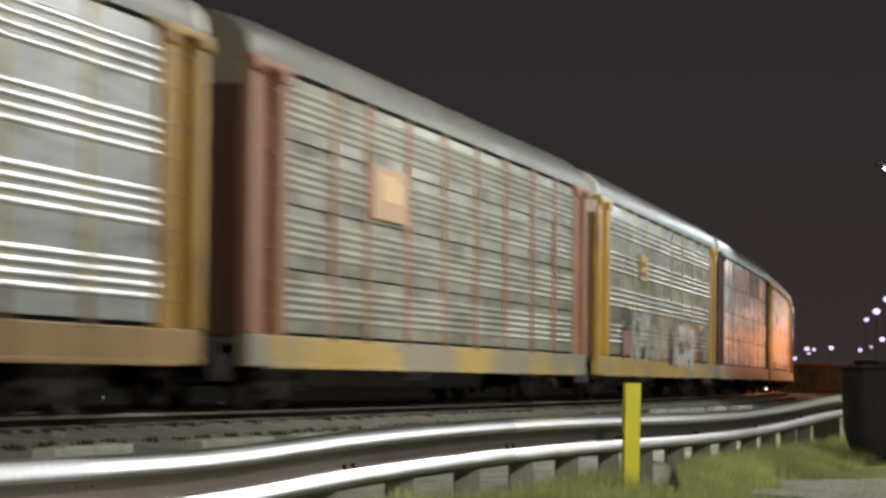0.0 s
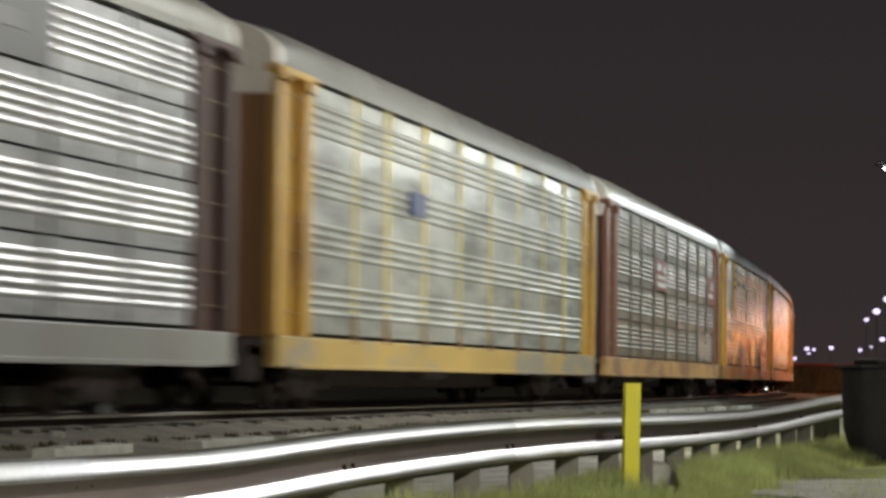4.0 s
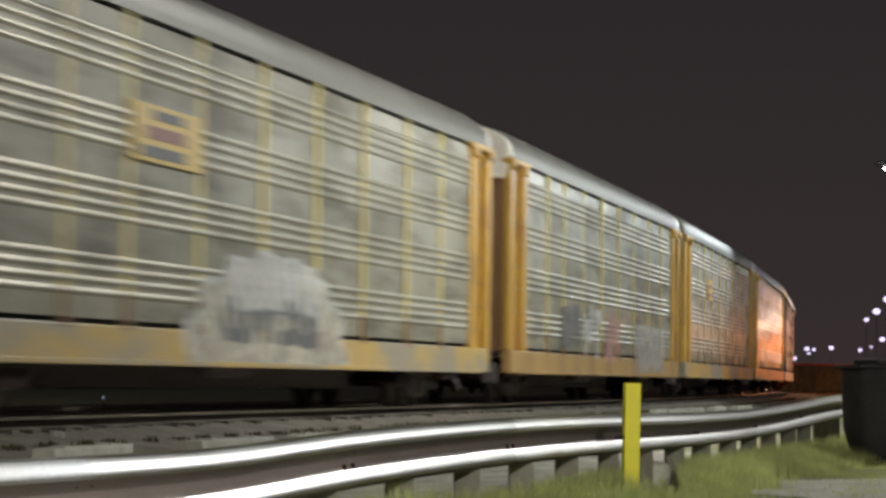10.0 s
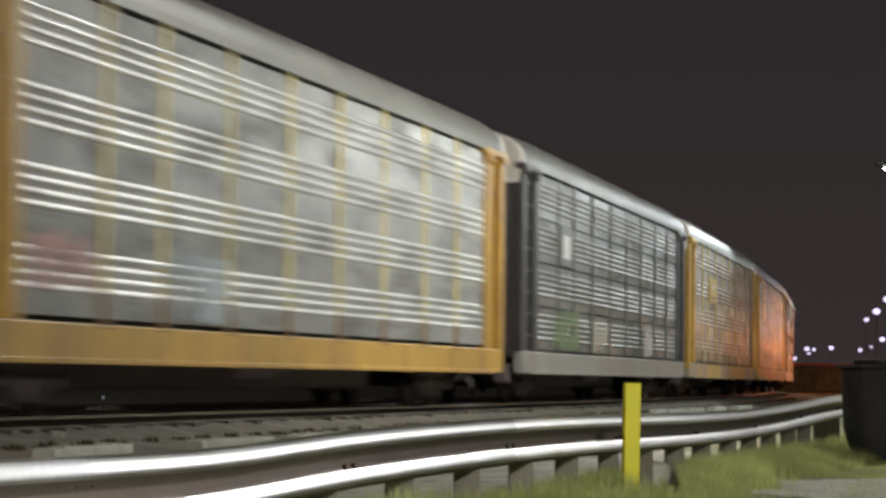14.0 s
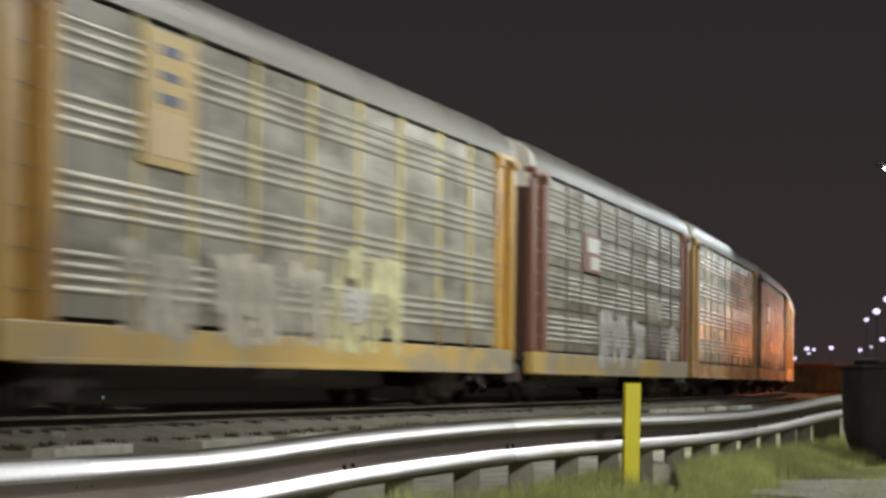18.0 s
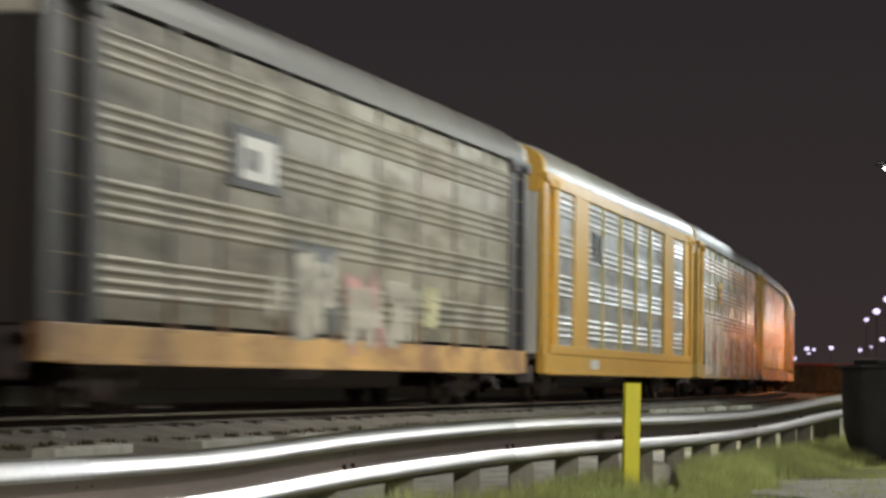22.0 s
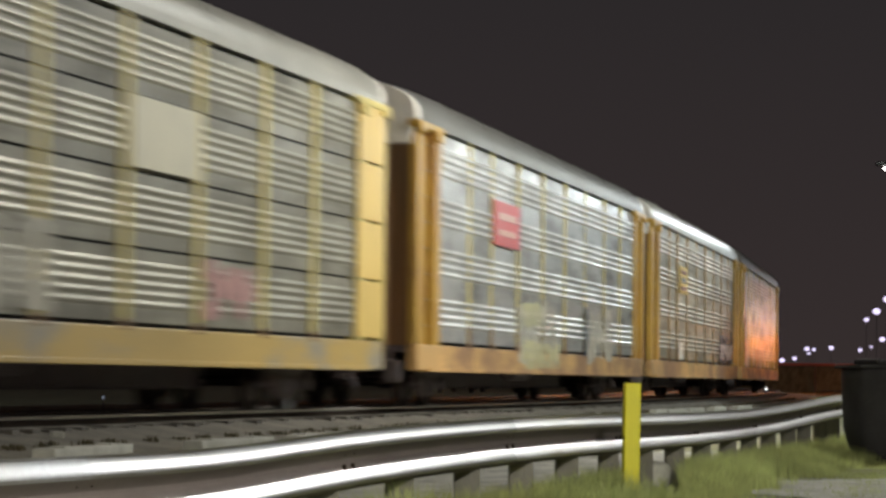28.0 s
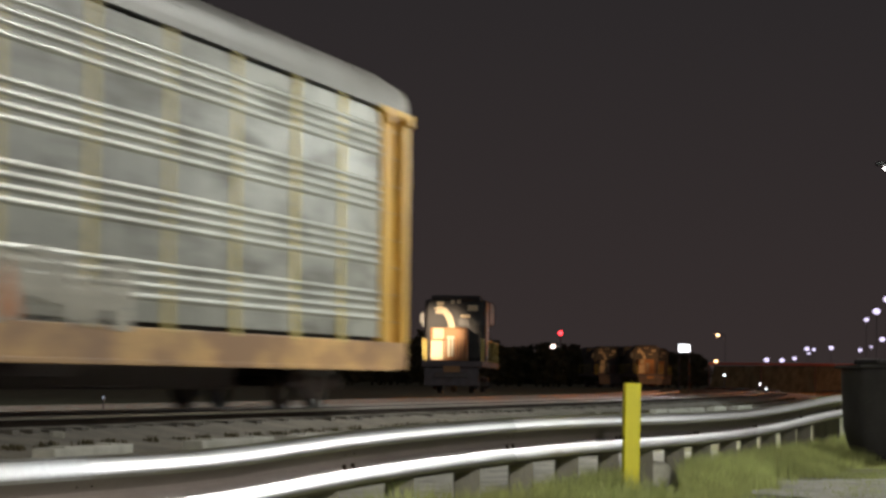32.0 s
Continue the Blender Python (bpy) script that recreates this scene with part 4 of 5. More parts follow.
def build_ground():
    bm = bmesh.new()
    bmesh.ops.create_grid(bm, x_segments=60, y_segments=60, size=1.0)
    for v in bm.verts:
        x, y = v.co.x, v.co.y
        v.co.x = math.copysign(abs(x) ** 3, x) * 2500
        v.co.y = math.copysign(abs(y) ** 3, y) * 2500 + 100
        v.co.z = GRASS_Z
    g = new("ground", as_mesh("ground", bm, SOIL))
    tagged(g, "dark ground of soil and grass at night", "ground", kind="structure")
    bm = bmesh.new()
    rows = []
    prof = [(-4.2, -0.30), (-2.6, -0.03), (-1.2, 0.03), (-0.9, 0.05), (0.9, 0.05), (1.25, 0.02), (1.75, -0.06), (2.9, -0.17), (4.3, -0.30)]
    rings = []
    for i in range(0, 151):
        s = -60 + 2 * i
        ring = []
        for u, w in prof:
            x, y, h = on_line(s, u)
            ring.append(bm.verts.new((x, y, -0.17 + w + 0.02 * noise.noise((x, y, 0)))))
        rings.append(ring)
    for a, b in zip(rings, rings[1:]):
        for i in range(len(prof) - 1):
            bm.faces.new((a[i], a[i + 1], b[i + 1], b[i]))
    b = new("ballast_bed", as_mesh("ballast_bed", bm, BALLAST))
    tagged(b, "bed of grey ballast under the rails", "ballast", kind="structure")


RAIL_PROF = [(-0.07, 0), (-0.07, 0.012), (-0.012, 0.03), (-0.012, 0.13), (-0.036, 0.142), (-0.036, 0.168), (-0.028, 0.175), (0.028, 0.175),
             (0.036, 0.168), (0.036, 0.142), (0.012, 0.13), (0.012, 0.03), (0.07, 0.012), (0.07, 0)]


def build_track():
    tr = thing("track", "main track with steel rails on dark ties", "railway track", kind="structure")
    for off in (0.7525, -0.7525):
        bm = bmesh.new()
        rows = []
        for i in range(0, 161):
            s = -60 + 2 * i
            x, y, h = on_line(s, off)
            rows.append(((x, y, -0.175), (cos(h), -sin(h), 0), (0, 0, 1)))
        sweep(bm, RAIL_PROF, rows)
        rl = part("rail", bm, RUST_DARK, tr)
        bm = bmesh.new()
        sweep(bm, [(-0.038, 0.135), (-0.039, 0.168), (-0.028, 0.178), (0.028, 0.178), (0.039, 0.168), (0.038, 0.135)], rows)
        part("rail_head", bm, POLISHED, rl, "worn steel rail head")
    bm = bmesh.new()
    box(bm, -1.3, 1.3, -0.115, 0.115, -0.16, 0.0, 0.012)
    me = as_mesh("tie", bm, TIE_WOOD)
    for i in range(280):
        s = -30 + 0.56 * i
        x, y, h = on_line(s)
        hang("tie", me, tr, m=pose(x + random.uniform(-.14, .1), y, -0.118 + random.uniform(-0.02, 0.006), 0, 0, math.degrees(-h) + random.uniform(-1, 1)))


build_ground()
build_track()

# ---------- guard rail beside the road ----------
GALV = mat("galvanised_guard_rail", (0.32, 0.315, 0.325), 0.36, 0.95, 0.10, 1.5, (1, 1, 1), (0.30, 0.25, 0.21), 0.25, 0.0, 25)
# brighter and dimmer copies: the highlight's rise along the rail is in their colour
GALV_LIT = mat("brightened_guard_rail", (0.52, 0.51, 0.52), 0.40, 0.9, 0.10, 1.5, (1, 1, 1), (0.36, 0.31, 0.27), 0.25, 0.0, 25)
GALV_DULL = mat("dull_dimmed_guard_rail", (0.34, 0.35, 0.38), 0.46, 0.75, 0.25, 1.5, (1, 1, 1), (0.22, 0.2, 0.17), 0.5, 0.0, 25)
# brown that puts the shade of the trough and under-edge into the colour
TROUGH = mat("shade_brown_trough", (0.14, 0.12, 0.115), 0.7, 0.1, 0.25, 1.2, (1, 1, 3), (0.10, 0.08, 0.07), 0.6, 0.05, 25)
POSTWOOD = mat("weathered_post_wood", (0.21, 0.20, 0.17), 0.85, 0, 0.25, 4, (3, 3, 0.6), (0.12, 0.12, 0.07), 0.6, 0.4, 30, 0.15)
UPPER = [(9.0, -0.33), (12.5, -0.362), (13.6, -0.333), (14.9, -0.311), (16.2, -0.290), (17.8, -0.285), (19.5, -0.286), (21.5, -0.285), (23.6, -0.292), (26.3, -0.297), (29.2, -0.283), (33.0, -0.248), (36.5, -0.172), (40, -0.15)]


CURVE = np.polyfit([a for a, b in UPPER], [b - 0.022 - 0.0013 * max(0.0, a - 15) for a, b in UPPER], 5)


def rail_at(y):
    return Vector((-4.45 + 0.255 * y, y, EYE.z + float(np.polyval(CURVE, y)) - 0.022 * exp(-((y - 13.2) / 1.6) ** 2)))


def build_guard_rail():
    gr = thing("guard_rail", "galvanised steel guard rail on short wooden posts in grass", "guard rail")
    d = Vector((0.255, 1, 0)).normalized()
    side = Vector((d.y, -d.x, 0))
    prof = []
    pts = [(0.052, 0.060), (0.046, 0.048), (0.050, 0.034)]
    for c in (0.0, -0.194):
        pts += [(0.059, c + 0.018), (0.068, c + 0.003), (0.076, c - 0.008), (0.080, c - 0.022), (0.076, c - 0.036), (0.050, c - 0.056)]
        if c == 0.0:
            pts += [(0.012, -0.082), (0.006, -0.092), (0.006, -0.112), (0.014, -0.128), (0.040, -0.150)]
    pts += [(0.020, -0.258), (0.010, -0.260)]
    prof = pts + [(u - 0.006, w) for u, w in reversed(pts)]
    y = 7.9
    n = 0
    while y < 39:
        bm = bmesh.new()
        rows = []
        for i in range(9):
            yy = y + 3.75 * i / 8
            p = rail_at(yy)
            rows.append((p, side, (0, 0, 1)))
        sweep(bm, prof, rows, caps=False)
        bm.normal_update()
        for e in bm.edges:
            if len(e.link_faces) == 2 and e.link_faces[0].normal.angle(e.link_faces[1].normal, 0) > radians(26):
                e.smooth = False
        # painted fall-off: dim first section, plain next two, brightened beyond
        beam = part("beam", bm, (GALV_DULL, GALV, GALV)[n] if n < 3 else GALV_LIT, gr, "" if n else "beam in a dull, dimmed tone", smooth=True)
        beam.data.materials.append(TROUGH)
        # trough and under-edge faces get the painted shade, ridges stay bright
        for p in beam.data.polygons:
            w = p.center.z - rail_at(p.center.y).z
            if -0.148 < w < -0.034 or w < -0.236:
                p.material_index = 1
        # bolts of the joint
        for yb in (y - 0.08, y + 0.08):
            for w in (-0.055, -0.135):
                c = rail_at(yb) + side * 0.022 + Vector((0, 0, w))
                bm = bmesh.new()
                rod(bm, c, c + side * 0.016, 0.016, 8)
                part("bolt", bm, RUST_DARK, beam)
        y += 3.75
        n += 1
    for k in range(-3, 16):
        yy = 15.2 + 1.53 * k
        p = rail_at(yy)
        bm = bmesh.new()
        box(bm, -0.085, 0.085, -0.07, 0.07, GRASS_Z - p.z - 0.2, -0.22, 0.012)
        part("post", bm, POSTWOOD, gr, m=pose(p.x - 0.05, p.y, p.z, random.uniform(-2, 2), random.uniform(-2, 2), random.uniform(-4, 4)))


build_guard_rail()

YEL = mat("yellow_plastic", (0.78, 0.72, 0.02), 0.5, 0, 0.06, 2, bump=0.02)


def build_marker_post():
    bm = bmesh.new()
    box(bm, -0.0625, 0.0625, -0.043, 0.043, -0.1, 0.932, 0.01)
    p = new("marker_post", as_mesh("marker_post", bm, YEL))
    p.matrix_basis = pose(1.428, 21.6, -0.47, 0, 0.6, 10)
    tagged(p, "bright yellow plastic marker post standing in grass", "marker post")


build_marker_post()


def build_bin():
    bn = thing("waste_bin", "black plastic waste bin with a domed lid standing in grass", "bin", pose(5.42, 34.3, GRASS_Z, 0, 0, 12))
    BLACKP = mat("black_plastic", (0.055, 0.053, 0.053), 0.85, 0, 0.3, 3, bump=0.05, spec=0.12)
    bm = bmesh.new()
    rows = []
    prof = [(-1, -1), (1, -1), (1, 1), (-1, 1)]
    rings = []
    for z, w in ((0.0, 0.42), (0.10, 0.46), (0.25, 0.50), (0.42, 0.54), (1.0, 0.56), (1.13, 0.56)):
        ring = []
        for k in range(24):
            a = 2 * pi * k / 24
            q = 1 / max(abs(cos(a)), abs(sin(a))) ** 0.75
            ring.append(bm.verts.new((w * cos(a) * q, w * sin(a) * q * 0.8, z)))
        rings.append(ring)
    for a, b in zip(rings, rings[1:]):
        for k in range(24):
            bm.faces.new((a[k], a[(k + 1) % 24], b[(k + 1) % 24], b[k]))
    bm.faces.new(rings[0])
    bm.faces.new(rings[-1])
    part("body", bm, BLACKP, bn, smooth=True)
    bm = bmesh.new()
    box(bm, -0.6, 0.6, -0.47, 0.47, 1.13, 1.17, 0.015)
    box(bm, -0.36, 0.58, -0.42, 0.42, 1.16, 1.24, 0.03)
    part("lid", bm, BLACKP, bn)


def build_rock():
    bm = bmesh.new()
    blob(bm, (0, 0, 0.10), 0.14, (1.1, 0.9, 0.95), 3)
    for v in bm.verts:
        v.co += v.co.normalized() * 0.03 * noise.noise(v.co * 7)
    r = new("rock", as_mesh("rock", bm, mat("pale_rock", (0.62, 0.62, 0.54), 0.9, 0, 0.3, 5, (1, 1, 1), (0.15, 0.15, 0.10), 0.5, 0.5, 20), True))
    r.matrix_basis = pose(1.93, 25.8, GRASS_Z)
    tagged(r, "pale rounded rock lying in the grass", "rock")


def build_path():
    bm = bmesh.new()
    k = 90
    rim = []
    for i in range(k):
        a = 2 * pi * i / k
        r = 1 + 0.18 * noise.noise((cos(a) * 2, sin(a) * 2, 3)) + 0.12 * noise.noise((cos(a) * 9, sin(a) * 9, 1))
        rim.append(bm.verts.new((5.2 + 2.6 * r * cos(a), 25.0 + 3.4 * r * sin(a), GRASS_Z + 0.012)))
    bm.faces.new(rim)
    gravel = mat("pale_gravel", (0.60, 0.59, 0.51), 0.95, 0, 0.35, 3, (1, 1, 1), (0.12, 0.12, 0.07), 0.6, 0.8, 30)
    g = new("gravel_patch", as_mesh("gravel_patch", bm, gravel))
    tagged(g, "pale gravel patch worn in the grass", "gravel", kind="structure")
    # rough gravel between the guard rail and the track
    bm = bmesh.new()
    rows = []
    for i in range(200):
        y = 10 + 0.14 * i
        x0 = -4.45 + 0.255 * y
        edge = 0.35 + 0.25 * noise.noise((y * 0.9, 4, 0))
        row = []
        for j in range(22):
            x = x0 - edge - 0.12 * j
            row.append(bm.verts.new((x, y, GRASS_Z + 0.012 + 0.035 * abs(noise.noise((x * 4, y * 4, 2))))))
        rows.append(row)
    for a, b in zip(rows, rows[1:]):
        for j in range(21):
            bm.faces.new((a[j], b[j], b[j + 1], a[j + 1]))
    g = new("gravel_strip", as_mesh("gravel_strip", bm, gravel))
    tagged(g, "rough pale gravel behind the guard rail", "gravel", kind="structure")


SPARE = ((-3.51, 28.23, 3), (-2.39, 32.48, -1), (-1.54, 35.78, 1), (5.41, 71.39, 2), (5.95, 73.37, -1), (6.82, 77.35, 0), (7.87, 81.88, 1), (9.12, 87.05, -2))


def build_spare_ties():
    bm = bmesh.new()
    box(bm, -0.12, 0.12, -1.28, 1.28, 0, 0.20, 0.02)
    for y in (-0.75, 0.75):
        box(bm, -0.08, 0.08, y - 0.12, y + 0.12, 0.19, 0.215, 0.005)
    me = as_mesh("spare_tie", bm, CONCRETE)
    for x, y, turn in SPARE:
        t = new("spare_tie", me)
        t.matrix_basis = pose(x, y, -0.42, 0, 0, -13.5 + turn)
        tagged(t, "pale concrete tie lying beside the ballast", "railway tie", group="spare ties along the track")
    bm = bmesh.new()
    box(bm, -0.07, 0.07, -0.06, 0.06, 0, 0.22, 0.02)
    st = new("stake", as_mesh("stake", bm, CONCRETE))
    st.matrix_basis = pose(-4.22, 31.5, -0.36, 0, 0, 15)
    tagged(st, "short pale concrete stake at the ballast's foot", "stake")


BLADE = mat("grass_blades", (0.50, 0.56, 0.22), 0.7, 0, 0.6, 1.2, (1, 1, 1), (0.22, 0.19, 0.07), 0.8, 0, 10)


def thin_leaf(m, share):
    """Lets light through the thin blades of a grass material."""
    n, l = m.node_tree.nodes, m.node_tree.links
    bs = n["Principled BSDF"]
    tr = n.new("ShaderNodeBsdfTranslucent")
    l.new(bs.inputs["Base Color"].links[0].from_socket, tr.inputs["Color"])
    mx = n.new("ShaderNodeMixShader")
    mx.inputs[0].default_value = share
    l.new(bs.outputs[0], mx.inputs[1])
    l.new(tr.outputs[0], mx.inputs[2])
    l.new(mx.outputs[0], n["Material Output"].inputs["Surface"])


thin_leaf(BLADE, 0.45)
WEED = mat("dark_weeds", (0.10, 0.085, 0.045), 0.8, 0, 0.4, 3, bump=0)


def blades(name, label, places, material, tall, wide):
    """Loose grass: bent blades at the places given."""
    rnd = random.Random(7)
    verts, faces = [], []
    for x, y, z, k in places:
        h = tall * k * rnd.uniform(0.5, 1.25)
        a = rnd.uniform(0, 2 * pi)
        lean = rnd.uniform(0.05, 0.6) * h
        w = wide * rnd.uniform(0.6, 1.3)
        dx, dy = cos(a), sin(a)
        b = rnd.uniform(0, 2 * pi)
        sx, sy = cos(b) * w, sin(b) * w
        n = len(verts)
        verts += [(x - sx, y - sy, z - 0.02), (x + sx, y + sy, z - 0.02), (x + sx * 0.7 + dx * lean * 0.35, y + sy * 0.7 + dy * lean * 0.35, z + h * 0.6),
                  (x - sx * 0.7 + dx * lean * 0.35, y - sy * 0.7 + dy * lean * 0.35, z + h * 0.6), (x + dx * lean, y + dy * lean, z + h)]
        faces += [(n, n + 1, n + 2, n + 3), (n + 3, n + 2, n + 4)]
    me = bpy.data.meshes.new(name)
    me.from_pydata(verts, [], faces)
    me.materials.append(material)
    ob = new(name, me)
    return tagged(ob, label, "grass", kind="stuff")


def build_grass():
    rnd = random.Random(3)
    spots = []
    while len(spots) < 150000:
        y = 15 + 31 * rnd.random() ** 1.1
        x = rnd.uniform(-0.8, 8.2) + 0.255 * (y - 18) - 1.0
        d = x - (-4.45 + 0.255 * y)
        if d < -0.25 or (y < 28.4 and x > 2.75 + 0.14 * (y - 24) + 0.5 * noise.noise((x * 2, y * 0.6, 9)) and rnd.random() < 0.90):
            continue
        if 21.5 < y < 26.1 and abs(x - 1.93 * y / 25.8) < 0.22:
            continue
        c = noise.noise((x * 0.55, y * 0.35, 0))
        c2 = noise.noise((x * 1.7, y * 1.3, 5))
        if rnd.random() > 0.65 + c * 0.9 + (0.5 if abs(d - 0.1) < 0.6 else 0):
            continue
        tall = 0.38 + 0.4 * c + 0.35 * c2 + (2.3 - 1.7 * abs(d - 0.2) / 0.8 if abs(d - 0.2) < 0.8 else 0)
        spots.append((x, y, GRASS_Z, max(0.2, tall)))
    for i in range(14000):
        x, y = rnd.uniform(-6, 12), rnd.uniform(-8, 17)
        d = x - (-4.45 + 0.255 * y)
        c = noise.noise((x * 0.55, y * 0.35, 0))
        if d > -0.6 and abs(x) + abs(y) > 1.5 and not (y > 0 and abs(x) < 0.35 + 0.17 * y) and rnd.random() < 0.7 + c:
            spots.append((x, y, GRASS_Z, 0.6))
    blades("grass", "rough green and dry grass beside the guard rail", spots, BLADE, 0.105, 0.0040)
    spots = []
    s_ = -24.0
    while s_ < 95:
        s_ += rnd.uniform(0.8, 1.2)
        n, off, k = rnd.randint(30, 60), 2.15 + rnd.gauss(0, 0.06), rnd.uniform(0.6, 1.2)
        for i in range(n):
            x, y, h = on_line(s_ + rnd.gauss(0, 0.09), off + rnd.gauss(0, 0.06))
            spots.append((x, y, -0.275, k))
    blades("weeds", "dark weeds along the foot of the ballast", spots, WEED, 0.065, 0.012)


def build_side_track():
    """A second track beyond the main line, where engines stand."""
    tr = thing("side_track", "side track with dull steel rails beyond the main line", "railway track", kind="structure")
    for off in (-6.2, -7.7):
        bm = bmesh.new()
        rows = []
        for i in range(0, 111):
            x, y, h = on_line(-20 + 4 * i, off)
            rows.append(((x, y, -0.30), (cos(h), -sin(h), 0), (0, 0, 1)))
        sweep(bm, RAIL_PROF, rows)
        part("rail", bm, RAIL, tr)
    for off in (10.2, 11.7):
        bm = bmesh.new()
        rows = []
        for i in range(0, 60):
            x, y, h = on_line(100 + 5 * i, off)
            rows.append(((x, y, -0.34), (cos(h), -sin(h), 0), (0, 0, 1)))
        sweep(bm, RAIL_PROF, rows)
        part("rail", bm, RAIL, tr)


def street_lamp(at, foot, tall, colour, size, strength, label, reach=0.0):
    """Pole, arm and glowing head; the head's middle is at 'at'."""
    x, y, z = at
    st = thing("street_lamp", label, "street lamp", pose(x + reach, y, foot))
    STEEL = mat("lamp_pole_steel", (0.10, 0.10, 0.10), 0.5, 0.5, 0.2, 3)
    bm = bmesh.new()
    slim = 0.5 if y > 250 else 1.0
    rod(bm, (0, 0, 0), (0, 0, z - foot + 0.1), 0.11 * slim, 10, 0.07 * slim)
    box(bm, -0.2, 0.2, -0.2, 0.2, 0, 0.25, 0.03)
    part("pole", bm, STEEL, st)
    bm = bmesh.new()
    rod(bm, (0, 0, z - foot + 0.05), (-reach - 0.3, 0, z - foot + 0.18), 0.045, 8)
    part("arm", bm, STEEL, st)
    bm = bmesh.new()
    box(bm, -reach - 0.35, -reach + 0.35, -0.16, 0.16, z - foot + 0.1, z - foot + 0.26, 0.05)
    part("housing", bm, STEEL, st)
    bm = bmesh.new()
    blob(bm, (-reach, 0, z - foot), size * 0.66, (1.15, 1, 0.9), 3)
    part("lens", bm, glow("lamp_glow_%s" % colour[0], colour[1], strength), st, "glowing lamp lens", smooth=True)


VIOLET = ("violet", (0.80, 0.70, 1.0))
PLAIN = ("white", (1.0, 0.95, 0.92))
AMBER = ("amber", (1.0, 0.62, 0.30))


def build_lamps():
    lab = "tall street lamp with a glowing violet-white head"
    for x, y, z, r in ((52.9, 340, 10.6, 0.62), (56.2, 370, 9.9, 0.66), (62.3, 420, 9.95, 0.50), (70.8, 460, 7.7, 0.62)):
        street_lamp((x, y, z), GRASS_Z, z, VIOLET, r, 1.5, lab)
    for x, y, z, r in ((99, 660, 9.1, 0.45), (87.7, 600, 7.6, 0.60), (76.2, 560, 7.5, 0.64), (78, 600, 7.6, 0.50), (74, 580, 7.5, 0.66), (74.4, 580, 6.6, 0.4), (93.7, 760, 7.1, 0.74), (85.6, 720, 6.25, 0.84), (77.2, 680, 6.0, 0.84)):
        street_lamp((x, y, z), GRASS_Z, z, VIOLET, r, 1.5, "distant street lamp with a violet-white glow")
    street_lamp((55.6, 580, 4.75), GRASS_Z, 5, AMBER, 0.5, 6.0, "distant street lamp with an amber glow")
    street_lamp((47.7, 495, 8.7), GRASS_Z, 8.7, AMBER, 0.42, 6.0, "street lamp with an amber glow on a long arm", 1.3)
    # yard lamps beside the line; all but the first stand out of view
    street_lamp((16.4, 106, 8.48), GRASS_Z, 8.6, PLAIN, 0.10, 6.0, "yard lamp on a tall steel pole", 1.9)
    for x, y, z in ((10.0, 44, 9.9), (18.5, 57, 15.5), (17, 84, 8.7), (15, 67, 9.0), (7, 4, 6.5)):
        street_lamp((x, y, z), GRASS_Z, z, PLAIN, 0.2, 6.0, "yard lamp on a tall steel pole", 1.2)
    street_lamp((32.4, 197, 5.5), GRASS_Z, 5, PLAIN, 0.15, 6.0, "yard lamp on a tall steel pole", 1.2)
    street_lamp((25.0, 154, 3.0), GRASS_Z, 3, AMBER, 0.2, 6.0, "unseen lamp with an amber glow", 1.2)
    # fixtures for the two added orange lamps
    street_lamp((30.9, 195, 2.35), GRASS_Z, 2.3, AMBER, 0.08, 4.0, "low amber lamp added out of view", 1.0)
    street_lamp((44, 262, 6.1), GRASS_Z, 6, AMBER, 0.25, 6.0, "unseen lamp with an amber glow", 1.2)
    # red beacon and a second light on a mast
    ms = thing("beacon_mast", "thin steel mast with a red beacon", "mast", pose(20.7, 500, GRASS_Z))
    bm = bmesh.new()
    rod(bm, (0, 0, 0), (0, 0, 9.0), 0.12, 8, 0.08)
    part("mast", bm, UNDER, ms)
    bm = bmesh.new()
    blob(bm, (0, -0.1, 9.28), 0.40, (1, 1, 1), 3)
    part("beacon", bm, glow("red_glow", (1.0, 0.04, 0.05), 5.0), ms, "glowing red beacon", smooth=True)
    street_lamp((15.55, 400, 5.3), GRASS_Z, 6, ("pinkish", (1.0, 0.75, 0.68)), 0.40, 7.0, "distant lamp with a pale pink glow")
    for x, y, z, r in ((23.71, 240, 1.12, 0.09), (22.25, 200, 0.40, 0.06), (17.0, 150, 0.16, 0.045), (-5.9, 50, 0.10, 0.014)):
        sg = thing("track_signal", "low track signal with a small white light", "signal", pose(x, y, GRASS_Z))
        bm = bmesh.new()
        rod(bm, (0, 0, 0), (0, 0, z - GRASS_Z), min(0.04, r), 8)
        part("stand", bm, UNDER, sg)
        bm = bmesh.new()
        k = min(0.12, 2.2 * r)
        box(bm, -k, k, 0.0, 1.6 * k, z - GRASS_Z - 1.2 * k, z - GRASS_Z + 1.2 * k, 0.2 * k)
        part("case", bm, UNDER, sg)
        bm = bmesh.new()
        blob(bm, (0, -0.04, z - GRASS_Z), r, (1, 0.6, 1), 2)
        part("lens", bm, glow("signal_white", (0.9, 0.95, 1.0), 5.0) if y > 60 else glow("signal_faint", (0.7, 0.8, 1.0), 0.6), sg, "small white light", smooth=True)


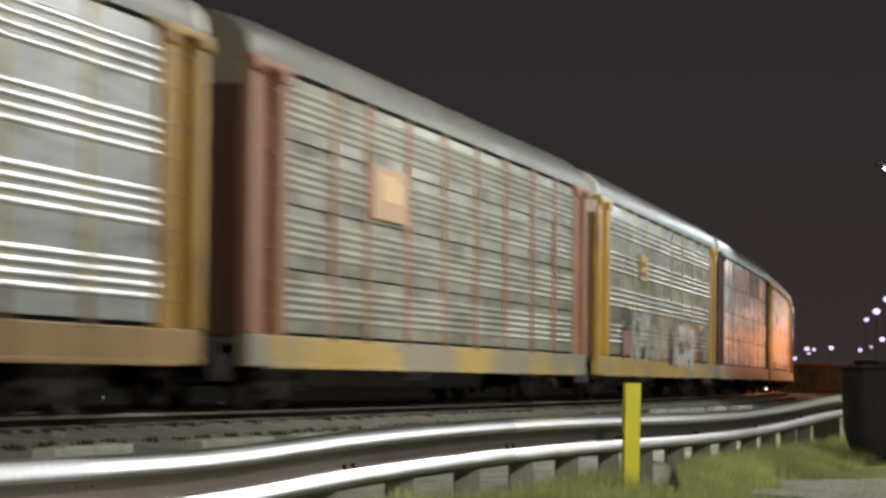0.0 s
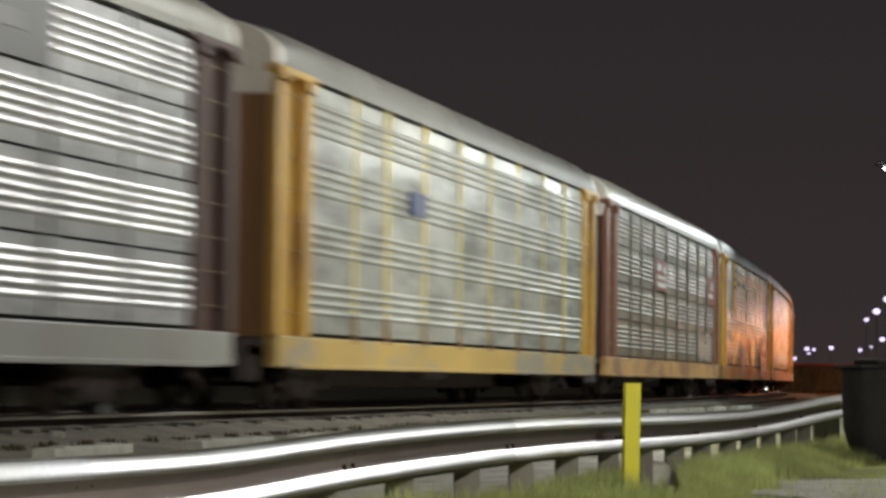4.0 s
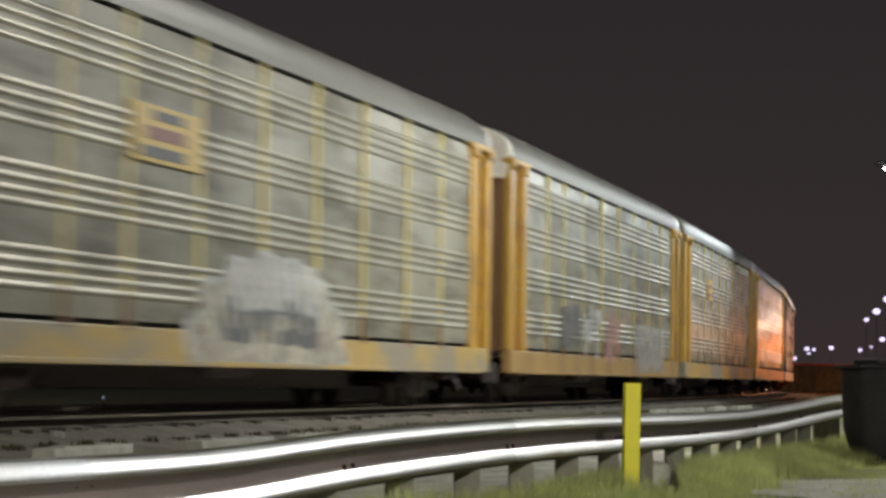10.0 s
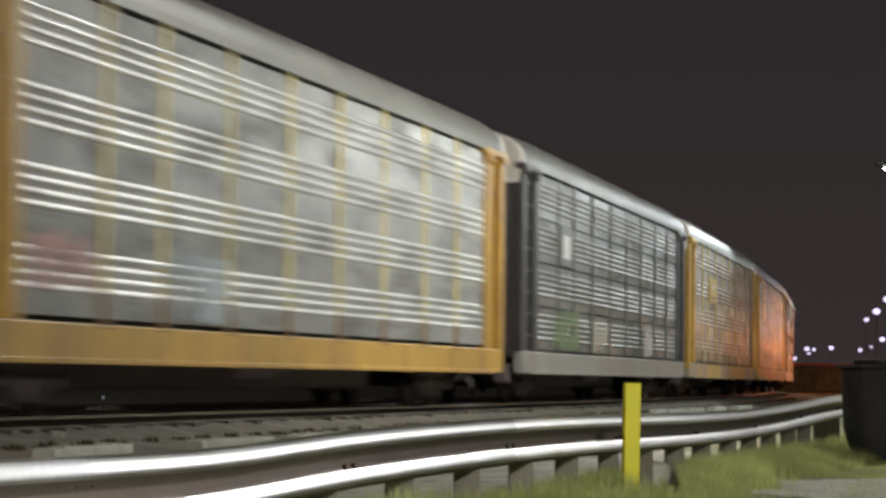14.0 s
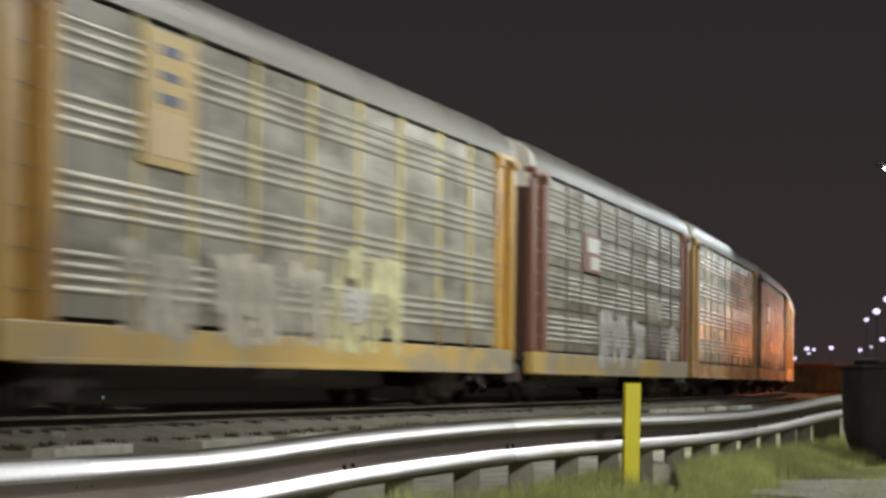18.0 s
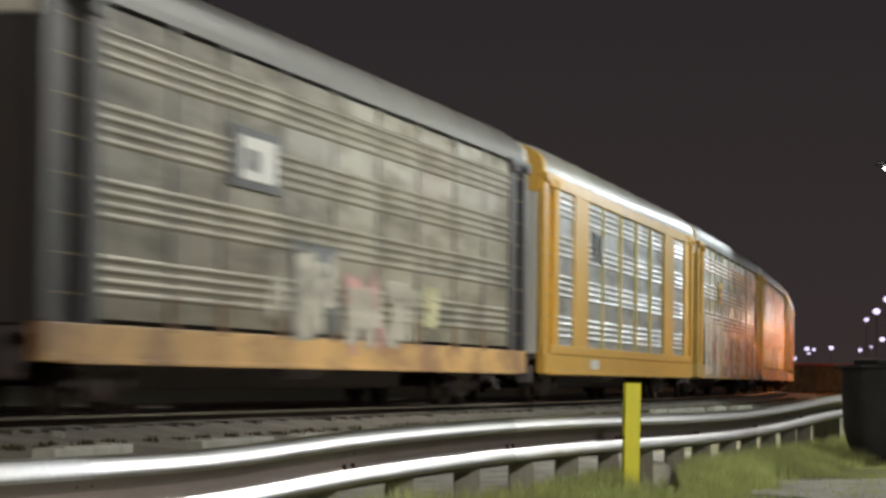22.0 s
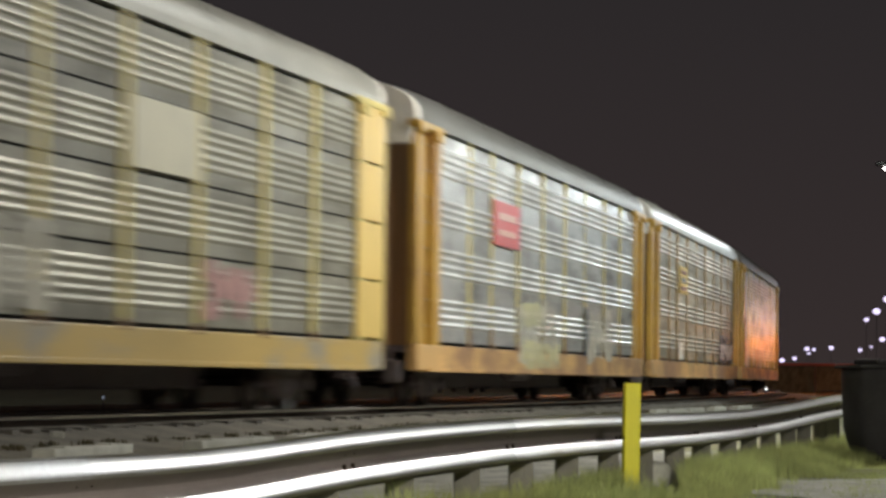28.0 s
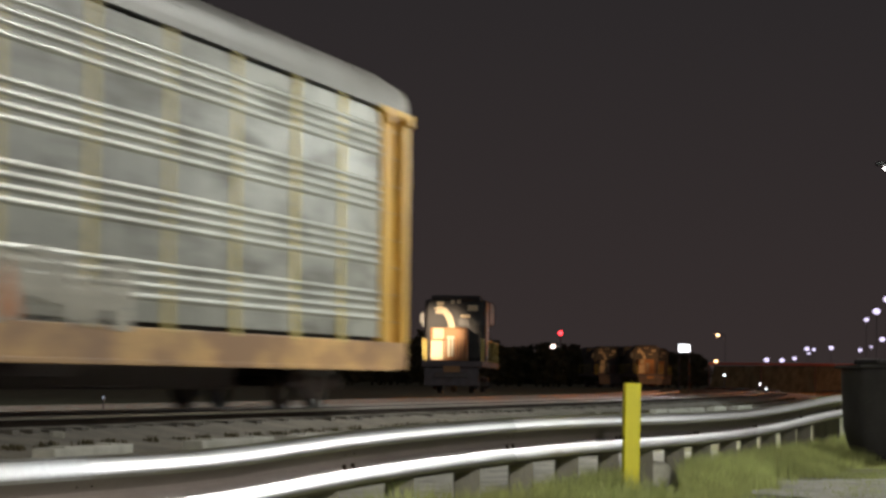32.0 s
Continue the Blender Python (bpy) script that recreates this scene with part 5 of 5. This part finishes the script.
def build_sign():
    sg = thing("lit_sign", "lit white sign board on two posts", "sign", pose(22.02, 260, GRASS_Z))
    bm = bmesh.new()
    box(bm, -0.54, 0.54, -0.12, 0.12, 3.66, 4.40, 0.12)
    part("board", bm, glow("sign_glow", (0.95, 0.97, 1.0), 3.5), sg, "glowing white board")
    bm = bmesh.new()
    box(bm, -0.57, 0.57, -0.08, 0.16, 3.63, 4.43, 0.1)
    part("frame", bm, UNDER, sg)
    for x in (-0.45, 0.45):
        bm = bmesh.new()
        rod(bm, (x, 0.05, 0), (x, 0.05, 3.7), 0.06)
        part("post", bm, UNDER, sg)


def build_barrier():
    br = thing("road_barrier", "long low red-painted barrier along a distant road", "barrier")
    a, b = Vector((28.6, 306, 0)), Vector((52, 268, 0))
    REDP = mat("red_barrier_paint", (0.80, 0.22, 0.13), 0.5, 0, 0.25, 0.5, dirt=GRIME, dirt_amt=0.3)
    d = b - a
    side = Vector((-d.y, d.x, 0)).normalized()
    for z, h in ((2.38, 0.24),):
        bm = bmesh.new()
        sweep(bm, [(-0.05, 0), (0.05, 0), (0.05, h), (-0.05, h)], [(a + Vector((0, 0, z)), side, (0, 0, 1)), (b + Vector((0, 0, z - 0.25)), side, (0, 0, 1))])
        part("rail", bm, REDP, br)
    for i in range(6):
        p = a + d * (i / 5)
        bm = bmesh.new()
        box(bm, -0.07, 0.07, -0.07, 0.07, 0, 2.75, 0.01)
        part("post", bm, UNDER, br, m=pose(p.x, p.y, GRASS_Z))
    # bank under the road
    bm = bmesh.new()
    for k, (u, z) in enumerate(((0, 0), (0.7, 2.75), (14, 2.75), (17, 0))):
        for q in (a, b):
            bm.verts.new(q + side * u * (1 if side.y > 0 else -1) + Vector((0, 0.4, GRASS_Z + z)))
    bm.verts.ensure_lookup_table()
    for k in range(3):
        bm.faces.new((bm.verts[2 * k], bm.verts[2 * k + 1], bm.verts[2 * k + 3], bm.verts[2 * k + 2]))
    g = new("road_bank", as_mesh("road_bank", bm, SOIL))
    tagged(g, "low dark bank under the distant road", "bank", kind="structure")


def locomotive(label, m, paint, hood):
    WHITE = painted("engine_cream_paint", (0.72, 0.62, 0.44), 0.5, RUST, 0.45)
    lo = thing("locomotive", label, "locomotive", m, "parked locomotives")
    bm = bmesh.new()
    box(bm, -1.45, 1.45, 0.2, 19.8, 1.25, 1.55, 0.03)
    part("frame", bm, UNDER, lo)
    bm = bmesh.new()
    box(bm, -1.12, 0.66, 1.6, 3.4, 1.55, 3.16, 0.10)
    nose = part("nose", bm, paint, lo)
    bm = bmesh.new()
    box(bm, -1.08, -0.42, 1.55, 1.62, 1.60, 2.52, 0.03)
    part("sand_box_lid", bm, WHITE, nose, "cream lid with worn paint")
    bm = bmesh.new()
    box(bm, -0.98, -0.46, 1.55, 1.62, 2.60, 3.12, 0.03)
    part("hatch", bm, WHITE, nose, "cream hatch with worn paint")
    bm = bmesh.new()
    box(bm, -0.32, 0.06, 1.56, 1.62, 1.75, 2.75, 0.02)
    part("nose_door", bm, CREAM, nose)
    bm = bmesh.new()
    box(bm, -0.38, 0.42, 0.05, 0.12, 0.82, 1.30, 0.02)
    part("step_plate", bm, paint, lo)
    for x, z, w, h in ((0.24, 3.68, 0.48, 0.13), (0.58, 4.0, 0.5, 0.28), (-0.98, 3.86, 0.34, 0.16), (-0.92, 4.28, 0.34, 0.16)):
        bm = bmesh.new()
        box(bm, x, x + w, 3.28, 3.4, z, z + h, 0.02)
        part("number_board", bm, WHITE, lo)
    bm = bmesh.new()
    arc = [(-0.82 + 0.80 * sin(pi / 2 * k / 8), 3.0 + 1.25 * cos(pi / 2 * k / 8)) for k in range(9)]
    sweep(bm, [(-0.02, 0.0), (-0.02, 0.32), (0.02, 0.32), (0.02, 0.0)], [((x, 3.37, z), (0, 1, 0), (-0.85, 0, -0.5)) for x, z in arc])
    part("stripe", bm, WHITE, lo, "sweeping cream stripe")
    bm = bmesh.new()
    box(bm, -1.5, 1.5, 3.4, 5.9, 1.55, 4.55, 0.14)
    box(bm, -1.2, 1.2, 3.35, 5.95, 4.5, 4.75, 0.1)
    cab = part("cab", bm, hood, lo)
    GL = mat("dark_cab_glass", (0.01, 0.01, 0.012), 0.35, 0, 0.1, 2, bump=0)
    for x in (0.40, 1.05):
        bm = bmesh.new()
        box(bm, x - 0.26, x + 0.26, 3.37, 3.41, 3.30, 3.62, 0.01)
        part("window", bm, GL, cab)
    bm = bmesh.new()
    box(bm, -0.95, 0.95, 5.9, 18.6, 1.55, 4.35, 0.1)
    box(bm, -1.25, 1.25, 13.2, 18.2, 3.5, 4.75, 0.15)
    part("hood", bm, hood, lo)
    bm = bmesh.new()
    box(bm, -1.3, 1.3, 0.1, 0.35, 0.35, 1.2, 0.03)
    part("pilot", bm, UNDER, lo)
    bm = bmesh.new()
    box(bm, -0.8, 0.8, -0.1, 0.1, 0.75, 1.0, 0.03)
    part("coupler", bm, TRUCK, lo)
    for sx in (-1.4, 1.4):
        bm = bmesh.new()
        rod(bm, (sx, 0.4, 2.6), (sx, 3.3, 2.6), 0.025, 6)
        rod(bm, (sx, 6, 2.6), (sx, 19.5, 2.6), 0.025, 6)
        for y in (0.4, 1.4, 2.4, 3.3, 6, 8, 10, 12, 14, 16, 18, 19.5):
            rod(bm, (sx, y, 1.5), (sx, y, 2.6), 0.025, 6)
        part("handrail", bm, YELLOW_PALE, lo)
    for x in (-0.40, -0.24, -0.06, 0.10, 0.26, 0.42, 0.60):
        bm = bmesh.new()
        rod(bm, (x, 0.35, 1.2), (x, 0.35, 2.6), 0.03, 6)
        part("grab_rail", bm, BROWN, lo)
    for y in (4.2, 15.8):
        t = hang("truck", shared(("truck",), truck_mesh, TRUCK), lo, m=pose(0, y, 0, 0, 0, 90))
        for dx in (-0.89, 0.89):
            hang("wheelset", shared(("wheelset",), wheel_mesh, WHEEL), t, m=pose(dx, 0, 0.42))
    bm = bmesh.new()
    rod(bm, (-0.15, 3.3, 4.45), (-0.15, 3.42, 4.45), 0.1, 12)
    rod(bm, (0.15, 3.3, 4.45), (0.15, 3.42, 4.45), 0.1, 12)
    part("headlight", bm, CREAM, lo)
    bm = bmesh.new()
    rod(bm, (-1.6, 3.6, 3.2), (-1.6, 3.6, 4.0), 0.04)
    box(bm, -1.75, -1.55, 3.5, 3.7, 3.4, 3.9, 0.02)
    part("mirror", bm, GREYP, lo)
    return lo


def build_engines():
    BLACKENED = painted("engine_black_paint", (0.03, 0.03, 0.034), 0.5, GRIME, 0.2)
    ORANGE = painted("engine_orange_paint", (0.42, 0.21, 0.09), 0.45, GRIME, 0.25)
    locomotive("parked orange and cream locomotive on the side track", pose(0.45, 136, -0.17, 0, 0, -3.5), ORANGE, BLACKENED)
    locomotive("parked orange locomotive far down the line", pose(23.2, 318, -0.17, 0, 0, 4), ORANGE, DARK)
    locomotive("parked dark locomotive far down the line", pose(19.6, 332, -0.17, 0, 0, 4), DARK, DARK)
    locomotive("parked orange locomotive far down the line", pose(26.4, 345, -0.17, 0, 0, 4), ORANGE, DARK)


LEAF = mat("dark_foliage", (0.11, 0.115, 0.07), 0.8, 0, 0.4, 0.6, bump=0)


def build_woods():
    """Far line of trees: trunks and uneven crowns of many small leaf clumps."""
    rnd = random.Random(11)
    verts, faces = [], []

    def clump(x, y, z, r):
        n = len(verts)
        a, b = rnd.uniform(0, pi), rnd.uniform(-0.6, 0.6)
        u = Vector((cos(a), sin(a), b)).normalized() * r
        w = Vector((rnd.uniform(-1, 1), rnd.uniform(-1, 1), rnd.uniform(0.3, 1))).normalized() * r
        for p in (-u, w * 0.6, u, -w * 0.7):
            verts.append((x + p.x, y + p.y, z + p.z))
        faces.append((n, n + 1, n + 2, n + 3))
    for i in range(110):
        y = rnd.uniform(420, 520)
        x = rnd.uniform(-75, 42) * y / 450
        h = rnd.uniform(5.2, 7.8) * (1.0 if x < 8 else 0.85)
        n = len(verts)
        for q in range(6):
            a = pi * q / 3
            verts.append((x + 0.2 * cos(a), y + 0.2 * sin(a), GRASS_Z))
            verts.append((x + 0.1 * cos(a), y + 0.1 * sin(a), h * 0.6))
        for q in range(6):
            r = (q + 1) % 6
            faces.append((n + 2 * q, n + 2 * r, n + 2 * r + 1, n + 2 * q + 1))
        for k in range(380):
            a, t = rnd.uniform(0, 2 * pi), rnd.random()
            rad = h * 0.48 * (1 - abs(t - 0.35) ** 1.5) * rnd.random() ** 0.4
            clump(x + rad * cos(a), y + rad * sin(a), h * (0.02 + 1.0 * t), rnd.uniform(0.3, 0.8))
    me = bpy.data.meshes.new("woods")
    me.from_pydata(verts, [], faces)
    me.materials.append(LEAF)
    tagged(new("woods", me), "dark line of trees far behind the tracks", "trees", kind="stuff")


build_bin()
build_rock()
build_path()
build_spare_ties()
build_grass()
build_side_track()
build_lamps()
build_sign()
build_barrier()
build_engines()
build_woods()


# small differences of coupler slack from car to car
SLACK = {13: -0.2, 14: -0.2, 15: -0.2, 16: -0.2, 17: -0.1, 18: -0.1, 20: 0.25, 21: 0.55, 22: 0.55, 23: 0.55}


def motions():
    for k, car in CARS:
        rows = []
        for i in range(33):
            s = SPEED * (32 - i) - SIDE_HALF - PITCH * (23 - k) + SLACK.get(k, 0.0)
            s -= 0.017 * max(0.0, 25.0 - s)
            ax, ay, _ = on_line(s - 10.06)
            bx, by, _ = on_line(s + 10.06)
            rows.append((float(i), pose((ax + bx) / 2, (ay + by) / 2, 0, 0, 0, math.degrees(atan2(ay - by, ax - bx)))))
        walk(car, rows)


motions()
